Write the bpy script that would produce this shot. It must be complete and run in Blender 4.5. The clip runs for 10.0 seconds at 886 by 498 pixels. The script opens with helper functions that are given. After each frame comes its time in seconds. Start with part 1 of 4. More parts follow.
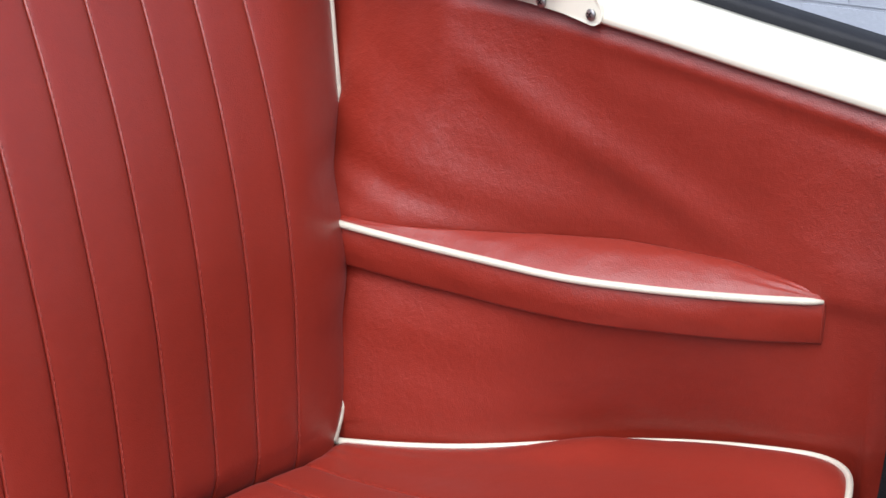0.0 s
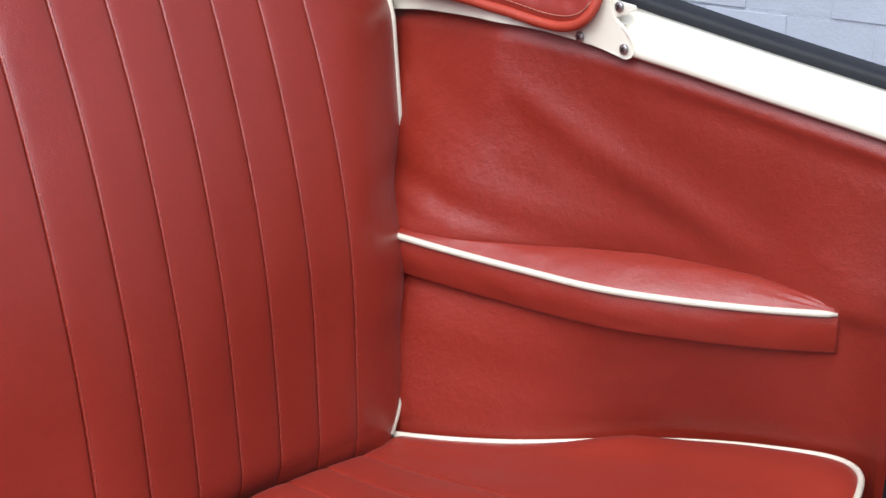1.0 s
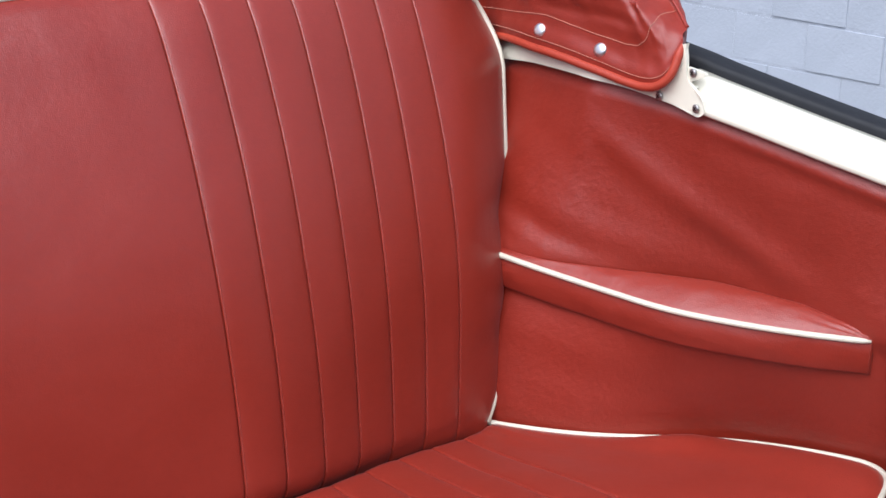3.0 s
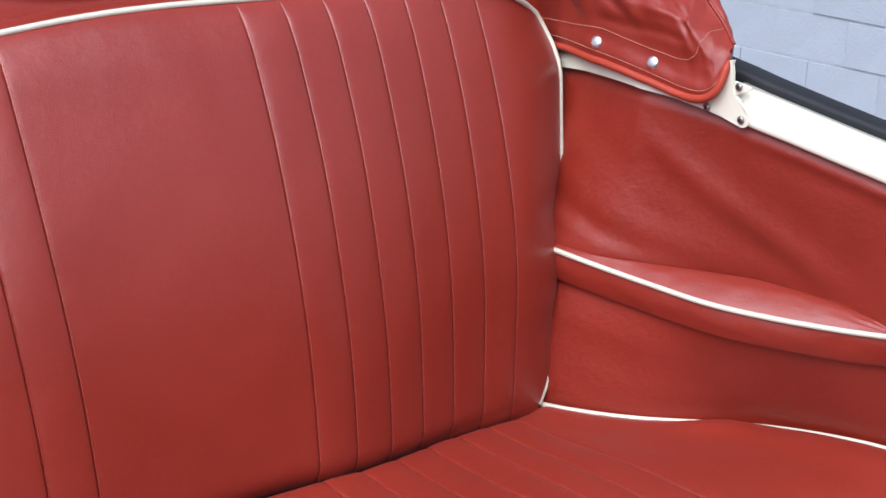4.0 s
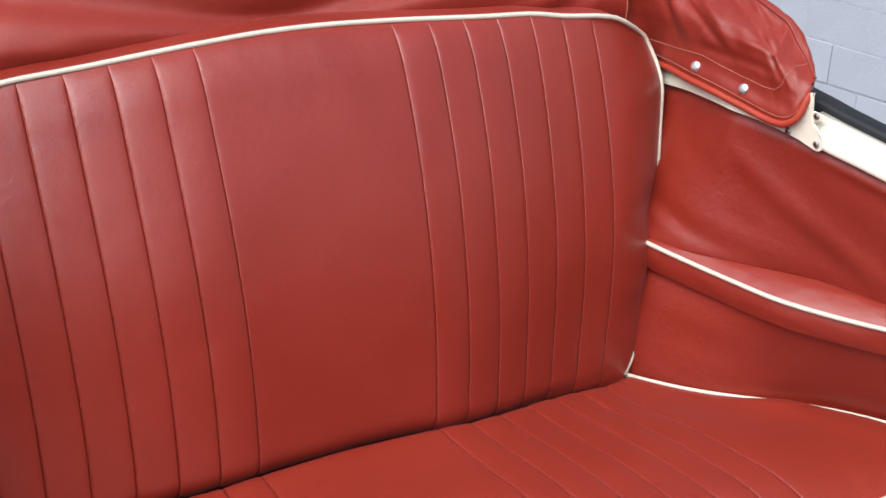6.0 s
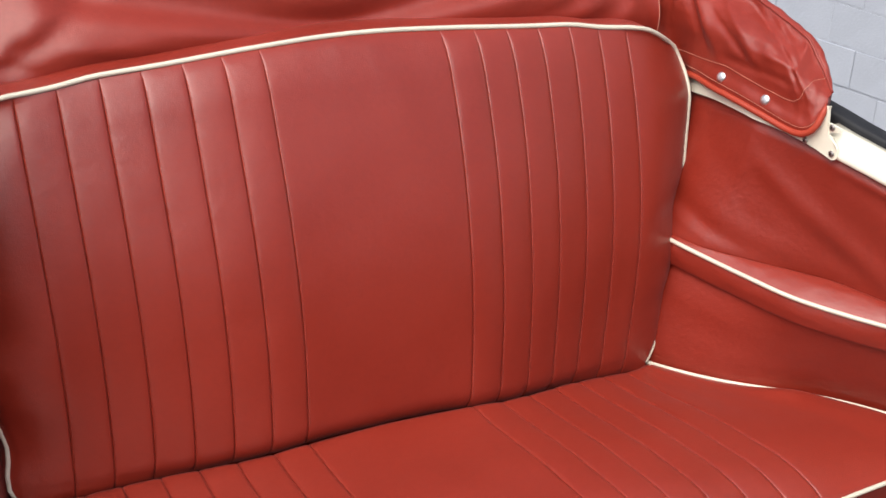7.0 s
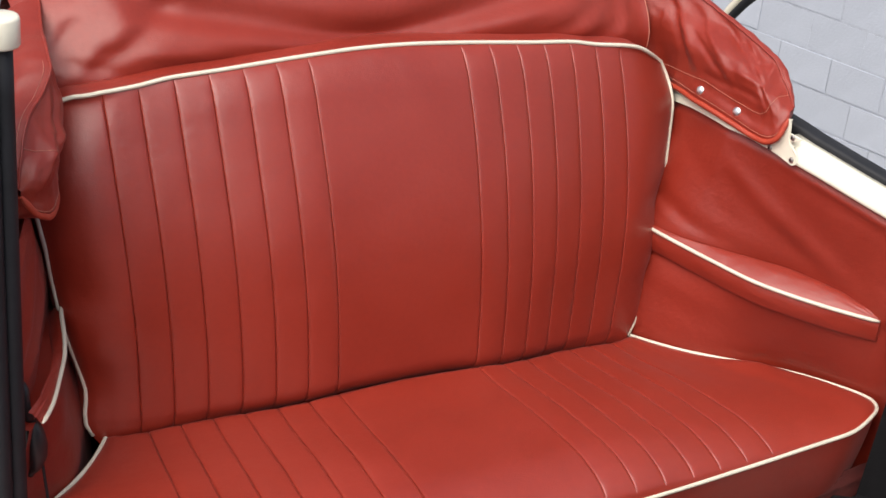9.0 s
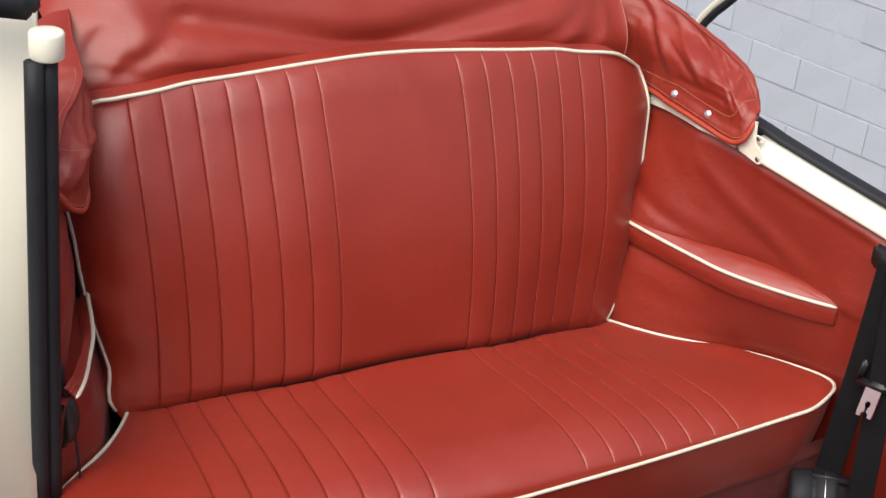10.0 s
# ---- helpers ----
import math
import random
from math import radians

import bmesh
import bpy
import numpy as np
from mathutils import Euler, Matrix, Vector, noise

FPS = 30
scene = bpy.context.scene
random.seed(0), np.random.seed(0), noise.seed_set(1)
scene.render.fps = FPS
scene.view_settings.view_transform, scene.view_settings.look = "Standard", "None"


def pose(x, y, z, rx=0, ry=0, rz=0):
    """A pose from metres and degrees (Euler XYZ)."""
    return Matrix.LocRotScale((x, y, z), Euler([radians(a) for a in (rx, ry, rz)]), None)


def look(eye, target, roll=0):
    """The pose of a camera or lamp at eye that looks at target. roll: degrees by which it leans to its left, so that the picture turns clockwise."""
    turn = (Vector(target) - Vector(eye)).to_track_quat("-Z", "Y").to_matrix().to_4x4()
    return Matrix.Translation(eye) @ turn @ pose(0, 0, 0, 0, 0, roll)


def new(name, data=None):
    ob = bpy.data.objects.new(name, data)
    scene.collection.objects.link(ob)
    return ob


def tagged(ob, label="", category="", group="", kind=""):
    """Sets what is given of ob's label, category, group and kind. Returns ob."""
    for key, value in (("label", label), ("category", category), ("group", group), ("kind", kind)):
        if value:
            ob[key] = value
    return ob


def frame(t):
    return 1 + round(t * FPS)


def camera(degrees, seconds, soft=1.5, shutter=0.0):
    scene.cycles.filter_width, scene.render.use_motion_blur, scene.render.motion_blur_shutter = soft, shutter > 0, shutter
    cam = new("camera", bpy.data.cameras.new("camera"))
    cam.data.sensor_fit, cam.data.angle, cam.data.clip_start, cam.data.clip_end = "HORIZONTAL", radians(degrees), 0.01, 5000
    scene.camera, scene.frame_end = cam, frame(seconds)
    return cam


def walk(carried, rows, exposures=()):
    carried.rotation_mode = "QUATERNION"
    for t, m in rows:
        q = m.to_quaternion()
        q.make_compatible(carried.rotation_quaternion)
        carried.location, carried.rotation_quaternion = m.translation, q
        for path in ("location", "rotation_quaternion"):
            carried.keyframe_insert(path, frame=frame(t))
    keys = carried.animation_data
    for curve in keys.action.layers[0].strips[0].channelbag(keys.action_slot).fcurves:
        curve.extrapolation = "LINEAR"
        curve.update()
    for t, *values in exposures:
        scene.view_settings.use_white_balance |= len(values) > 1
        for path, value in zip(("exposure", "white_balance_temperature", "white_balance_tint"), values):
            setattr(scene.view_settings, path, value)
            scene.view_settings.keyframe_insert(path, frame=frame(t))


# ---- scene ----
cam = camera(33.93, 10.0)
# seconds, eye in metres, turn in degrees
PATH = [
    (0, -0.2786, -1.0234, 1.1913, 67.7025, 0.1637, -43.1281),
    (0.5, -0.2879, -1.0913, 1.2109, 67.9808, 0.6972, -40.6431),
    (1, -0.3197, -1.1544, 1.2402, 68.2519, 0.8788, -38.9686),
    (1.5, -0.3497, -1.2063, 1.2739, 68.3031, 1.0035, -37.7776),
    (2, -0.3819, -1.2599, 1.3151, 68.1100, 0.9786, -36.4626),
    (2.5, -0.4063, -1.3094, 1.3569, 67.6228, 0.8224, -34.9606),
    (4, -0.5347, -1.4344, 1.4740, 66.1359, 0.0873, -32.1325),
    (4.5, -0.5857, -1.4871, 1.5259, 65.4536, 0.0858, -31.2038),
    (5, -0.6248, -1.5327, 1.5683, 64.9068, -0.2358, -29.9944),
    (5.5, -0.6652, -1.5812, 1.6134, 64.3092, -0.9789, -28.7520),
    (7, -0.8028, -1.7532, 1.7355, 63.2711, -2.9321, -26.1798),
    (7.5, -0.8563, -1.8070, 1.7806, 62.7952, -3.6090, -25.9655),
    (8, -0.9058, -1.8693, 1.8196, 62.6013, -4.1562, -25.8382),
    (8.5, -0.9506, -1.9405, 1.8562, 62.5761, -4.4824, -25.8146),
    (9, -0.9935, -2.0291, 1.9044, 62.4496, -4.6048, -25.7249),
    (9.5, -1.0464, -2.1082, 1.9371, 62.6276, -4.7872, -25.9852),
    (10, -1.1137, -2.1841, 2.0100, 62.0070, -5.1700, -26.4473),
]
walk(cam, [(t, pose(x, y, z, rx, ry, rz)) for t, x, y, z, rx, ry, rz in PATH],
     exposures=[(0, 0.0, 5600, 10), (4.5, 0.0, 5500, 10), (7.5, 0.0, 6350, 10), (10, 0.0, 6350, 10)])

# ---- light ----
world = bpy.data.worlds.new("overcast_sky")
scene.world = world
world.use_nodes = True
SUN_UP, SUN_TURN = 55.0, 233.0
wn = world.node_tree.nodes
sky = wn.new("ShaderNodeTexSky")
sky.sky_type = "NISHITA"
sky.sun_disc = False
sky.sun_elevation = radians(SUN_UP)
sky.sun_rotation = radians(SUN_TURN)
sky.air_density = 1.0
sky.dust_density = 6.0
wn["Background"].inputs[1].default_value = 0.17
world.node_tree.links.new(sky.outputs[0], wn["Background"].inputs[0])
sun = new("sun", bpy.data.lights.new("sun", "SUN"))
sun.data.energy = 2.98
sun.data.angle = radians(65)
sun.data.color = (1.0, 0.97, 0.93)
a, e = radians(SUN_TURN), radians(SUN_UP)
sun.matrix_world = look((math.sin(a) * math.cos(e) * 9, math.cos(a) * math.cos(e) * 9, math.sin(e) * 9), (0, 0, 0))
scene.view_settings.exposure = 0.0


# ---- materials ----
def material(name, colour, rough=0.5, metal=0.0, vary=0.1, vary_scale=8.0, grain=0.0, grain_scale=900.0, relief=0.0, relief_scale=30.0,
             spec=0.5, sheen=0.0, random_tint=0.0, cells=False, coat=0.0, rough_vary=0.0):
    m = bpy.data.materials.new(name)
    m.use_nodes = True
    n, l = m.node_tree.nodes, m.node_tree.links
    b = n["Principled BSDF"]
    b.inputs["Roughness"].default_value = rough
    b.inputs["Metallic"].default_value = metal
    b.inputs["Specular IOR Level"].default_value = spec
    b.inputs["Sheen Weight"].default_value = sheen
    b.inputs["Sheen Roughness"].default_value = 0.4
    b.inputs["Coat Weight"].default_value = coat
    b.inputs["Coat Roughness"].default_value = 0.25
    co = n.new("ShaderNodeTexCoord")
    big = n.new("ShaderNodeTexNoise")
    big.inputs["Scale"].default_value = vary_scale
    big.inputs["Detail"].default_value = 5
    big.inputs["Roughness"].default_value = 0.6
    l.new(co.outputs["Object"], big.inputs["Vector"])
    fine = n.new("ShaderNodeTexNoise")
    fine.inputs["Scale"].default_value = vary_scale * 22
    fine.inputs["Detail"].default_value = 3
    l.new(co.outputs["Object"], fine.inputs["Vector"])
    both = n.new("ShaderNodeMath")
    both.operation = "ADD"
    l.new(big.outputs["Fac"], both.inputs[0])
    half = n.new("ShaderNodeMath")
    half.operation = "MULTIPLY"
    half.inputs[1].default_value = 0.4
    l.new(fine.outputs["Fac"], half.inputs[0])
    l.new(half.outputs[0], both.inputs[1])
    ramp = n.new("ShaderNodeMapRange")
    ramp.inputs["From Min"].default_value = 0.45
    ramp.inputs["From Max"].default_value = 0.95
    ramp.inputs["To Min"].default_value = 1 - vary
    ramp.inputs["To Max"].default_value = 1 + vary
    l.new(both.outputs[0], ramp.inputs["Value"])
    last = ramp.outputs[0]
    if random_tint:
        info = n.new("ShaderNodeObjectInfo")
        rr = n.new("ShaderNodeMapRange")
        rr.inputs["To Min"].default_value = 1 - random_tint
        rr.inputs["To Max"].default_value = 1 + random_tint
        l.new(info.outputs["Random"], rr.inputs["Value"])
        mul = n.new("ShaderNodeMath")
        mul.operation = "MULTIPLY"
        l.new(last, mul.inputs[0])
        l.new(rr.outputs[0], mul.inputs[1])
        last = mul.outputs[0]
    mix = n.new("ShaderNodeVectorMath")
    mix.operation = "SCALE"
    mix.inputs[0].default_value = colour
    l.new(last, mix.inputs["Scale"])
    l.new(mix.outputs[0], b.inputs["Base Color"])
    if rough_vary:
        rv = n.new("ShaderNodeMapRange")
        rv.inputs["From Min"].default_value = 0.3
        rv.inputs["From Max"].default_value = 0.7
        rv.inputs["To Min"].default_value = rough - rough_vary
        rv.inputs["To Max"].default_value = rough + rough_vary
        l.new(big.outputs["Fac"], rv.inputs["Value"])
        l.new(rv.outputs[0], b.inputs["Roughness"])
    above = None
    if relief:
        t = n.new("ShaderNodeTexNoise")
        t.inputs["Scale"].default_value = relief_scale
        t.inputs["Detail"].default_value = 7
        t.inputs["Roughness"].default_value = 0.6
        l.new(co.outputs["Object"], t.inputs["Vector"])
        bp = n.new("ShaderNodeBump")
        bp.inputs["Distance"].default_value = relief
        l.new(t.outputs["Fac"], bp.inputs["Height"])
        above = bp
    if grain:
        t = n.new("ShaderNodeTexVoronoi" if cells else "ShaderNodeTexNoise")
        t.inputs["Scale"].default_value = grain_scale
        l.new(co.outputs["Object"], t.inputs["Vector"])
        bp = n.new("ShaderNodeBump")
        bp.inputs["Distance"].default_value = grain
        l.new(t.outputs[0], bp.inputs["Height"])
        if above:
            l.new(above.outputs[0], bp.inputs["Normal"])
        above = bp
    if above:
        l.new(above.outputs[0], b.inputs["Normal"])
    return m


VINYL = material("red_vinyl", (0.245, 0.0215, 0.0095), 0.36, spec=0.75, vary=0.10, vary_scale=5, grain=0.00016, grain_scale=1000, cells=True, sheen=0.04,
                 relief=0.0012, relief_scale=25, rough_vary=0.06)
TRIM = material("red_trim_vinyl", (0.235, 0.019, 0.008), 0.42, spec=0.6, vary=0.10, vary_scale=6, grain=0.00018, grain_scale=950, cells=True, sheen=0.04,
                relief=0.003, relief_scale=14, rough_vary=0.06)
BOOT = material("red_boot_vinyl", (0.235, 0.022, 0.0105), 0.42, spec=0.5, vary=0.12, vary_scale=6, grain=0.00016, grain_scale=950, cells=True, sheen=0.04,
                relief=0.0014, relief_scale=22, rough_vary=0.06)
BINDING = material("orange_red_binding", (0.36, 0.042, 0.018), 0.55, vary=0.1, grain=0.0004)
PIPING = material("cream_piping", (0.64, 0.60, 0.48), 0.42, vary=0.06, vary_scale=20)
THREAD = material("pale_thread", (0.48, 0.20, 0.14), 0.7, vary=0.15, vary_scale=60)
CREAM = material("cream_paint", (0.79, 0.755, 0.615), 0.22, vary=0.03, vary_scale=6, coat=0.3)
RUBBER = material("black_rubber", (0.014, 0.015, 0.018), 0.62, spec=0.3, vary=0.2, vary_scale=40, grain=0.0003, grain_scale=500)
PLASTIC = material("black_plastic", (0.012, 0.013, 0.015), 0.42, vary=0.15, vary_scale=30)
WEBBING = material("black_webbing", (0.007, 0.007, 0.008), 0.85, spec=0.2, vary=0.2, vary_scale=60, grain=0.001, grain_scale=700)
STEEL = material("polished_steel", (0.78, 0.76, 0.74), 0.3, metal=1.0, vary=0.06, vary_scale=40)
BOLT = material("dull_steel", (0.42, 0.40, 0.38), 0.45, metal=1.0, vary=0.2, vary_scale=200)
DARK = material("recess_shade", (0.02, 0.012, 0.012), 0.8, vary=0.3)
BLOCK = material("painted_block", (0.38, 0.41, 0.465), 0.6, vary=0.05, vary_scale=7, grain=0.0012, grain_scale=120, random_tint=0.025, relief=0.0015, relief_scale=5)
MORTAR = material("grey_joint", (0.365, 0.392, 0.444), 0.7, vary=0.15, vary_scale=30, grain=0.002, grain_scale=200)
FLOOR = material("grey_concrete", (0.26, 0.26, 0.25), 0.7, vary=0.2, vary_scale=3, grain=0.002, grain_scale=150)
CARPET = material("dark_red_carpet", (0.12, 0.018, 0.014), 0.9, vary=0.25, vary_scale=60, grain=0.003, grain_scale=500)


# ---- mesh helpers ----
def smooth(a, b, x):
    q = min(1.0, max(0.0, (x - a) / (b - a)))
    return q * q * (3 - 2 * q)


def roundoff(a, b, x):
    """0 before a, then a quarter of a circle up to 1 at b."""
    q = min(1.0, max(0.0, (x - a) / (b - a)))
    return 1 - math.sqrt(1 - q * q)


def interp(table, x):
    xs, ys = zip(*table)
    return float(np.interp(x, xs, ys))


def soft(table, x, r):
    """interp, smoothed over a width r."""
    return sum(interp(table, x + r * k / 4) * (5 - abs(k)) for k in range(-4, 5)) / 25


def spline(points, n=8, closed=False):
    """A smooth curve through points, as a list of Vectors."""
    p = [Vector(q) for q in points]
    out = []
    count = len(p) if closed else len(p) - 1
    for i in range(count):
        if closed:
            a, b, c, d = p[i - 1], p[i], p[(i + 1) % len(p)], p[(i + 2) % len(p)]
        else:
            b, c = p[i], p[i + 1]
            a = p[i - 1] if i else b * 2 - c
            d = p[i + 2] if i + 2 < len(p) else c * 2 - b
        for k in range(n):
            t = k / n
            out.append(0.5 * (2 * b + (c - a) * t + (2 * a - 5 * b + 4 * c - d) * t * t + (3 * b - a - 3 * c + d) * t ** 3))
    if not closed:
        out.append(p[-1])
    return out


def part(name, data, mat, parent=None, label="", flat=False):
    """Links (verts, faces) or a bmesh as one mesh object under parent."""
    me = bpy.data.meshes.new(name)
    if isinstance(data, bmesh.types.BMesh):
        data.to_mesh(me)
        data.free()
    else:
        me.from_pydata([tuple(v) for v in data[0]], [], data[1])
        me.validate()
    me.materials.append(mat)
    if not flat:
        me.shade_smooth()
    ob = new(name, me)
    if parent:
        ob.parent = parent
    if label:
        ob["label"] = label
    return ob


def thing(name, label, category, group="", kind="", at=(0, 0, 0)):
    ob = new(name)
    ob.location = at
    ob.empty_display_size = 0.05
    return tagged(ob, label, category, group, kind)


def grid(fn, us, vs, flip=False):
    verts = [fn(u, v) for v in vs for u in us]
    w = len(us)
    faces = []
    for j in range(len(vs) - 1):
        for i in range(w - 1):
            f = (j * w + i, j * w + i + 1, (j + 1) * w + i + 1, (j + 1) * w + i)
            faces.append(f[::-1] if flip else f)
    return verts, faces


def tube(points, r, sides=8, closed=False, squash=1.0):
    pts = [Vector(p) for p in points]
    verts, faces = [], []
    n = len(pts)
    up = Vector((0.03, 0.11, 1)).normalized()
    for i, p in enumerate(pts):
        if closed:
            d = pts[(i + 1) % n] - pts[i - 1]
        else:
            d = pts[min(i + 1, n - 1)] - pts[max(i - 1, 0)]
        d.normalize()
        a = up - d * up.dot(d)
        if a.length < 0.05:
            a = Vector((1, 0, 0)) - d * d.x
        a.normalize()
        up = a
        b = d.cross(a)
        rr = r(i / (n - 1)) if callable(r) else r
        for k in range(sides):
            t = 2 * math.pi * k / sides
            verts.append(p + a * math.cos(t) * rr * squash + b * math.sin(t) * rr)
    for i in range(n if closed else n - 1):
        for k in range(sides):
            i2 = (i + 1) % n
            faces.append((i * sides + k, i * sides + (k + 1) % sides, i2 * sides + (k + 1) % sides, i2 * sides + k))
    if not closed:
        faces.append(tuple(range(sides))[::-1])
        faces.append(tuple((n - 1) * sides + k for k in range(sides)))
    return verts, faces


def sweep(section, path, side=1):
    """A closed section of (out, up) offsets carried along a path; out is to the path's right in plan, times side."""
    pts = [Vector(p) for p in path]
    verts, faces = [], []
    m = len(section)
    for i, p in enumerate(pts):
        d = pts[min(i + 1, len(pts) - 1)] - pts[max(i - 1, 0)]
        d.z = 0
        d.normalize()
        out = Vector((d.y, -d.x, 0)) * side
        verts += [p + out * o + Vector((0, 0, u)) for o, u in section]
    for i in range(len(pts) - 1):
        for k in range(m):
            faces.append((i * m + k, i * m + (k + 1) % m, (i + 1) * m + (k + 1) % m, (i + 1) * m + k))
    faces += [tuple(range(m))[::-1], tuple((len(pts) - 1) * m + k for k in range(m))]
    return verts, faces


def box(size, bevel=0.003, at=(0, 0, 0), turn=(0, 0, 0), segments=2):
    bm = bmesh.new()
    bmesh.ops.create_cube(bm, size=1)
    bmesh.ops.scale(bm, vec=size, verts=bm.verts)
    if bevel:
        bmesh.ops.bevel(bm, geom=bm.edges[:], offset=bevel, segments=segments, affect="EDGES")
    bmesh.ops.transform(bm, matrix=pose(*at, *turn), verts=bm.verts)
    return bm


def lathe(profile, at, axis, sides=20):
    """A turned solid: profile of (radius, along) about axis at a place."""
    m = Vector(axis).to_track_quat("Z", "Y").to_matrix().to_4x4()
    m.translation = at
    verts, faces = [], []
    for r, h in profile:
        for k in range(sides):
            t = 2 * math.pi * k / sides
            verts.append(m @ Vector((r * math.cos(t), r * math.sin(t), h)))
    for i in range(len(profile) - 1):
        for k in range(sides):
            faces.append((i * sides + k, i * sides + (k + 1) % sides, (i + 1) * sides + (k + 1) % sides, (i + 1) * sides + k))
    faces += [tuple(range(sides))[::-1], tuple((len(profile) - 1) * sides + k for k in range(sides))]
    return verts, faces


def steps(a, b, n):
    return [a + (b - a) * i / n for i in range(n + 1)]


# ---- setting ----
GROUND = -0.15
ground = part("ground", box((40, 40, 0.2), 0, (0, 0, GROUND - 0.1)), FLOOR, flat=True)
tagged(ground, "pale grey concrete yard floor", "floor", kind="structure")

WALL_PAINT = material("grey_wall_paint", (0.30, 0.31, 0.33), 0.7, vary=0.08, vary_scale=2, grain=0.002, grain_scale=90)
# unseen walls, added to bound sky and bounced light; west is low to admit more
for name, size, at in (("wall_north", (16, 0.2, 4.0), (-2.6, 3.6, 1.85)), ("wall_west", (0.2, 14, 2.2), (-5.0, -2.0, 0.95)), ("wall_south", (16, 0.2, 4.0), (0.5, -7.0, 1.85))):
    plain = part(name, box(size, 0, at), WALL_PAINT, flat=True)
    tagged(plain, "plain grey wall added out of view to close the yard", "wall", kind="structure")

# ---- rear seat: backrest ----
PLEAT, CENTRE = 0.056, 0.140
SEAMS = [CENTRE + PLEAT * i for i in range(7)]
TOP = [(0, 1.057), (0.06, 1.056), (0.165, 1.050), (0.285, 1.041), (0.378, 1.036), (0.415, 1.028), (0.505, 1.020), (0.553, 1.011), (0.60, 0.972), (0.62, 0.94)]
HALF = [(0.35, 0.47), (0.44, 0.500), (0.48, 0.532), (0.52, 0.545), (0.564, 0.555), (0.627, 0.571), (0.70, 0.583), (0.78, 0.593), (0.855, 0.605), (0.90, 0.613), (0.94, 0.613), (0.977, 0.594), (1.03, 0.556)]
LEAN_BACK = 0.29
# where seat back and cushion press together: depth and height across
JOIN_Y = [(0, -0.0882), (0.10, -0.0882), (0.193, -0.0846), (0.241, -0.0764), (0.289, -0.0655), (0.337, -0.0537), (0.385, -0.0441), (0.433, -0.0373), (0.462, -0.0333), (0.50, -0.026), (0.53, -0.005)]
JOIN_Z = [(0, 0.5126), (0.10, 0.5108), (0.193, 0.5019), (0.241, 0.4957), (0.289, 0.4893), (0.337, 0.4829), (0.385, 0.4758), (0.433, 0.4694), (0.462, 0.466), (0.50, 0.463)]


def rest_plane(z):
    return -0.065 + LEAN_BACK * (z - 0.49)


def rest_at(x0, t):
    """A point of the backrest's cover: x0 from -0.6 to 0.6 across the flat cover, t from 0 to 1 upwards; x comes out positive."""
    c = abs(x0)
    zt = soft(TOP, c, 0.03) + 0.016 * smooth(0.50, 0.62, -x0)
    z = 0.40 + t * (zt - 0.40)
    half = soft(HALF, z, 0.03)
    inner = min(c, 0.48) * (0.962 + 0.038 * smooth(0.44, 1.03, z))
    inner *= 1 + 0.02 * smooth(0.14, 0.48, -x0)
    inner += 0.0055 * smooth(0.70, 1.0, z) * smooth(0.0, 0.14, x0) * smooth(0.50, 0.36, x0)
    half += 0.030 * smooth(0.545, 0.46, z) * smooth(0.0, -0.3, x0) - 0.005 * smooth(0.55, 0.60, z) * smooth(0.72, 0.66, z) * smooth(0.0, 0.3, x0)
    x = inner + (half - inner) * max(0, (c - 0.48) / 0.12)
    rise = min(1, max(0, (z - 0.48) / 0.56))
    off = -0.022 + 0.010 * rise + (0.058 - 0.030 * rise) * smooth(0.14, 0.50, c) - 0.046 * math.sin(math.pi * rise)
    q = min(1.0, max(0.0, 1 - (half - x) / 0.115))
    low = smooth(0.73, 0.65, z) * (1 - 0.55 * smooth(0.62, 0.56, z))
    edge = (1 - low) * q ** 1.9 + low * (1 - math.sqrt(1 - q * q))
    off += (0.060 - 0.020 * smooth(0.71, 0.79, z) * smooth(0.96, 0.89, z) - off) * edge
    off += (0.012 - off) * roundoff(0.92, 1.0, t) * (1 - edge) + 0.060 * roundoff(interp(JOIN_Z, x) + 0.028, interp(JOIN_Z, x) - 0.032, z) * (1 - edge)
    return x, rest_plane(z) + off, z


def groove(x, seams, width, depth, swell):
    """How far the cover sinks at x across: sharp seams, and a slight swell between them."""
    if x < seams[0] - 0.03 or x > seams[-1] + 0.03:
        return 0.0
    d = min(seams, key=lambda q: abs(q - x))
    g = x - d
    sunk = depth * (1.5 * math.exp(-abs(g) / 0.0005) + 0.6 * math.exp(-abs(g) / (2.5 * width)))
    k = (x - seams[0]) / (seams[1] - seams[0])
    if 0 < k < len(seams) - 1:
        sunk -= swell * math.sin(math.pi * (k % 1)) ** 0.7
    return sunk


def columns(seams, end, per=9):
    """Places across, close together at the seams; each strip between seams is a list of its own."""
    strips = []
    marks = [-end] + [-q for q in seams[::-1]] + seams + [end]
    for i, (a, b) in enumerate(zip(marks, marks[1:])):
        w = b - a
        n = max(per, int(w / 0.012))
        tight = [0.0006, 0.0013, 0.003, 0.007]
        lo = [a] + ([a + q for q in tight] if i else [])
        hi = ([b - q for q in tight[::-1]] if i < len(marks) - 2 else []) + [b]
        mid = steps(lo[-1], hi[0], n)[1:-1]
        strips.append(lo + mid + hi)
    return strips


def rest_point(x0, t):
    x, y, z = rest_at(x0, t)
    fade = smooth(0.999, 0.975, t)
    y += groove(abs(x0), SEAMS, 0.0012, 0.0020, 0.0014) * fade
    y += 0.002 * noise.noise((x0 * 6, t * 4, 0.3)) + 0.0010 * noise.noise((x0 * 22, t * 6, 3.3))
    return math.copysign(x, x0), y, z


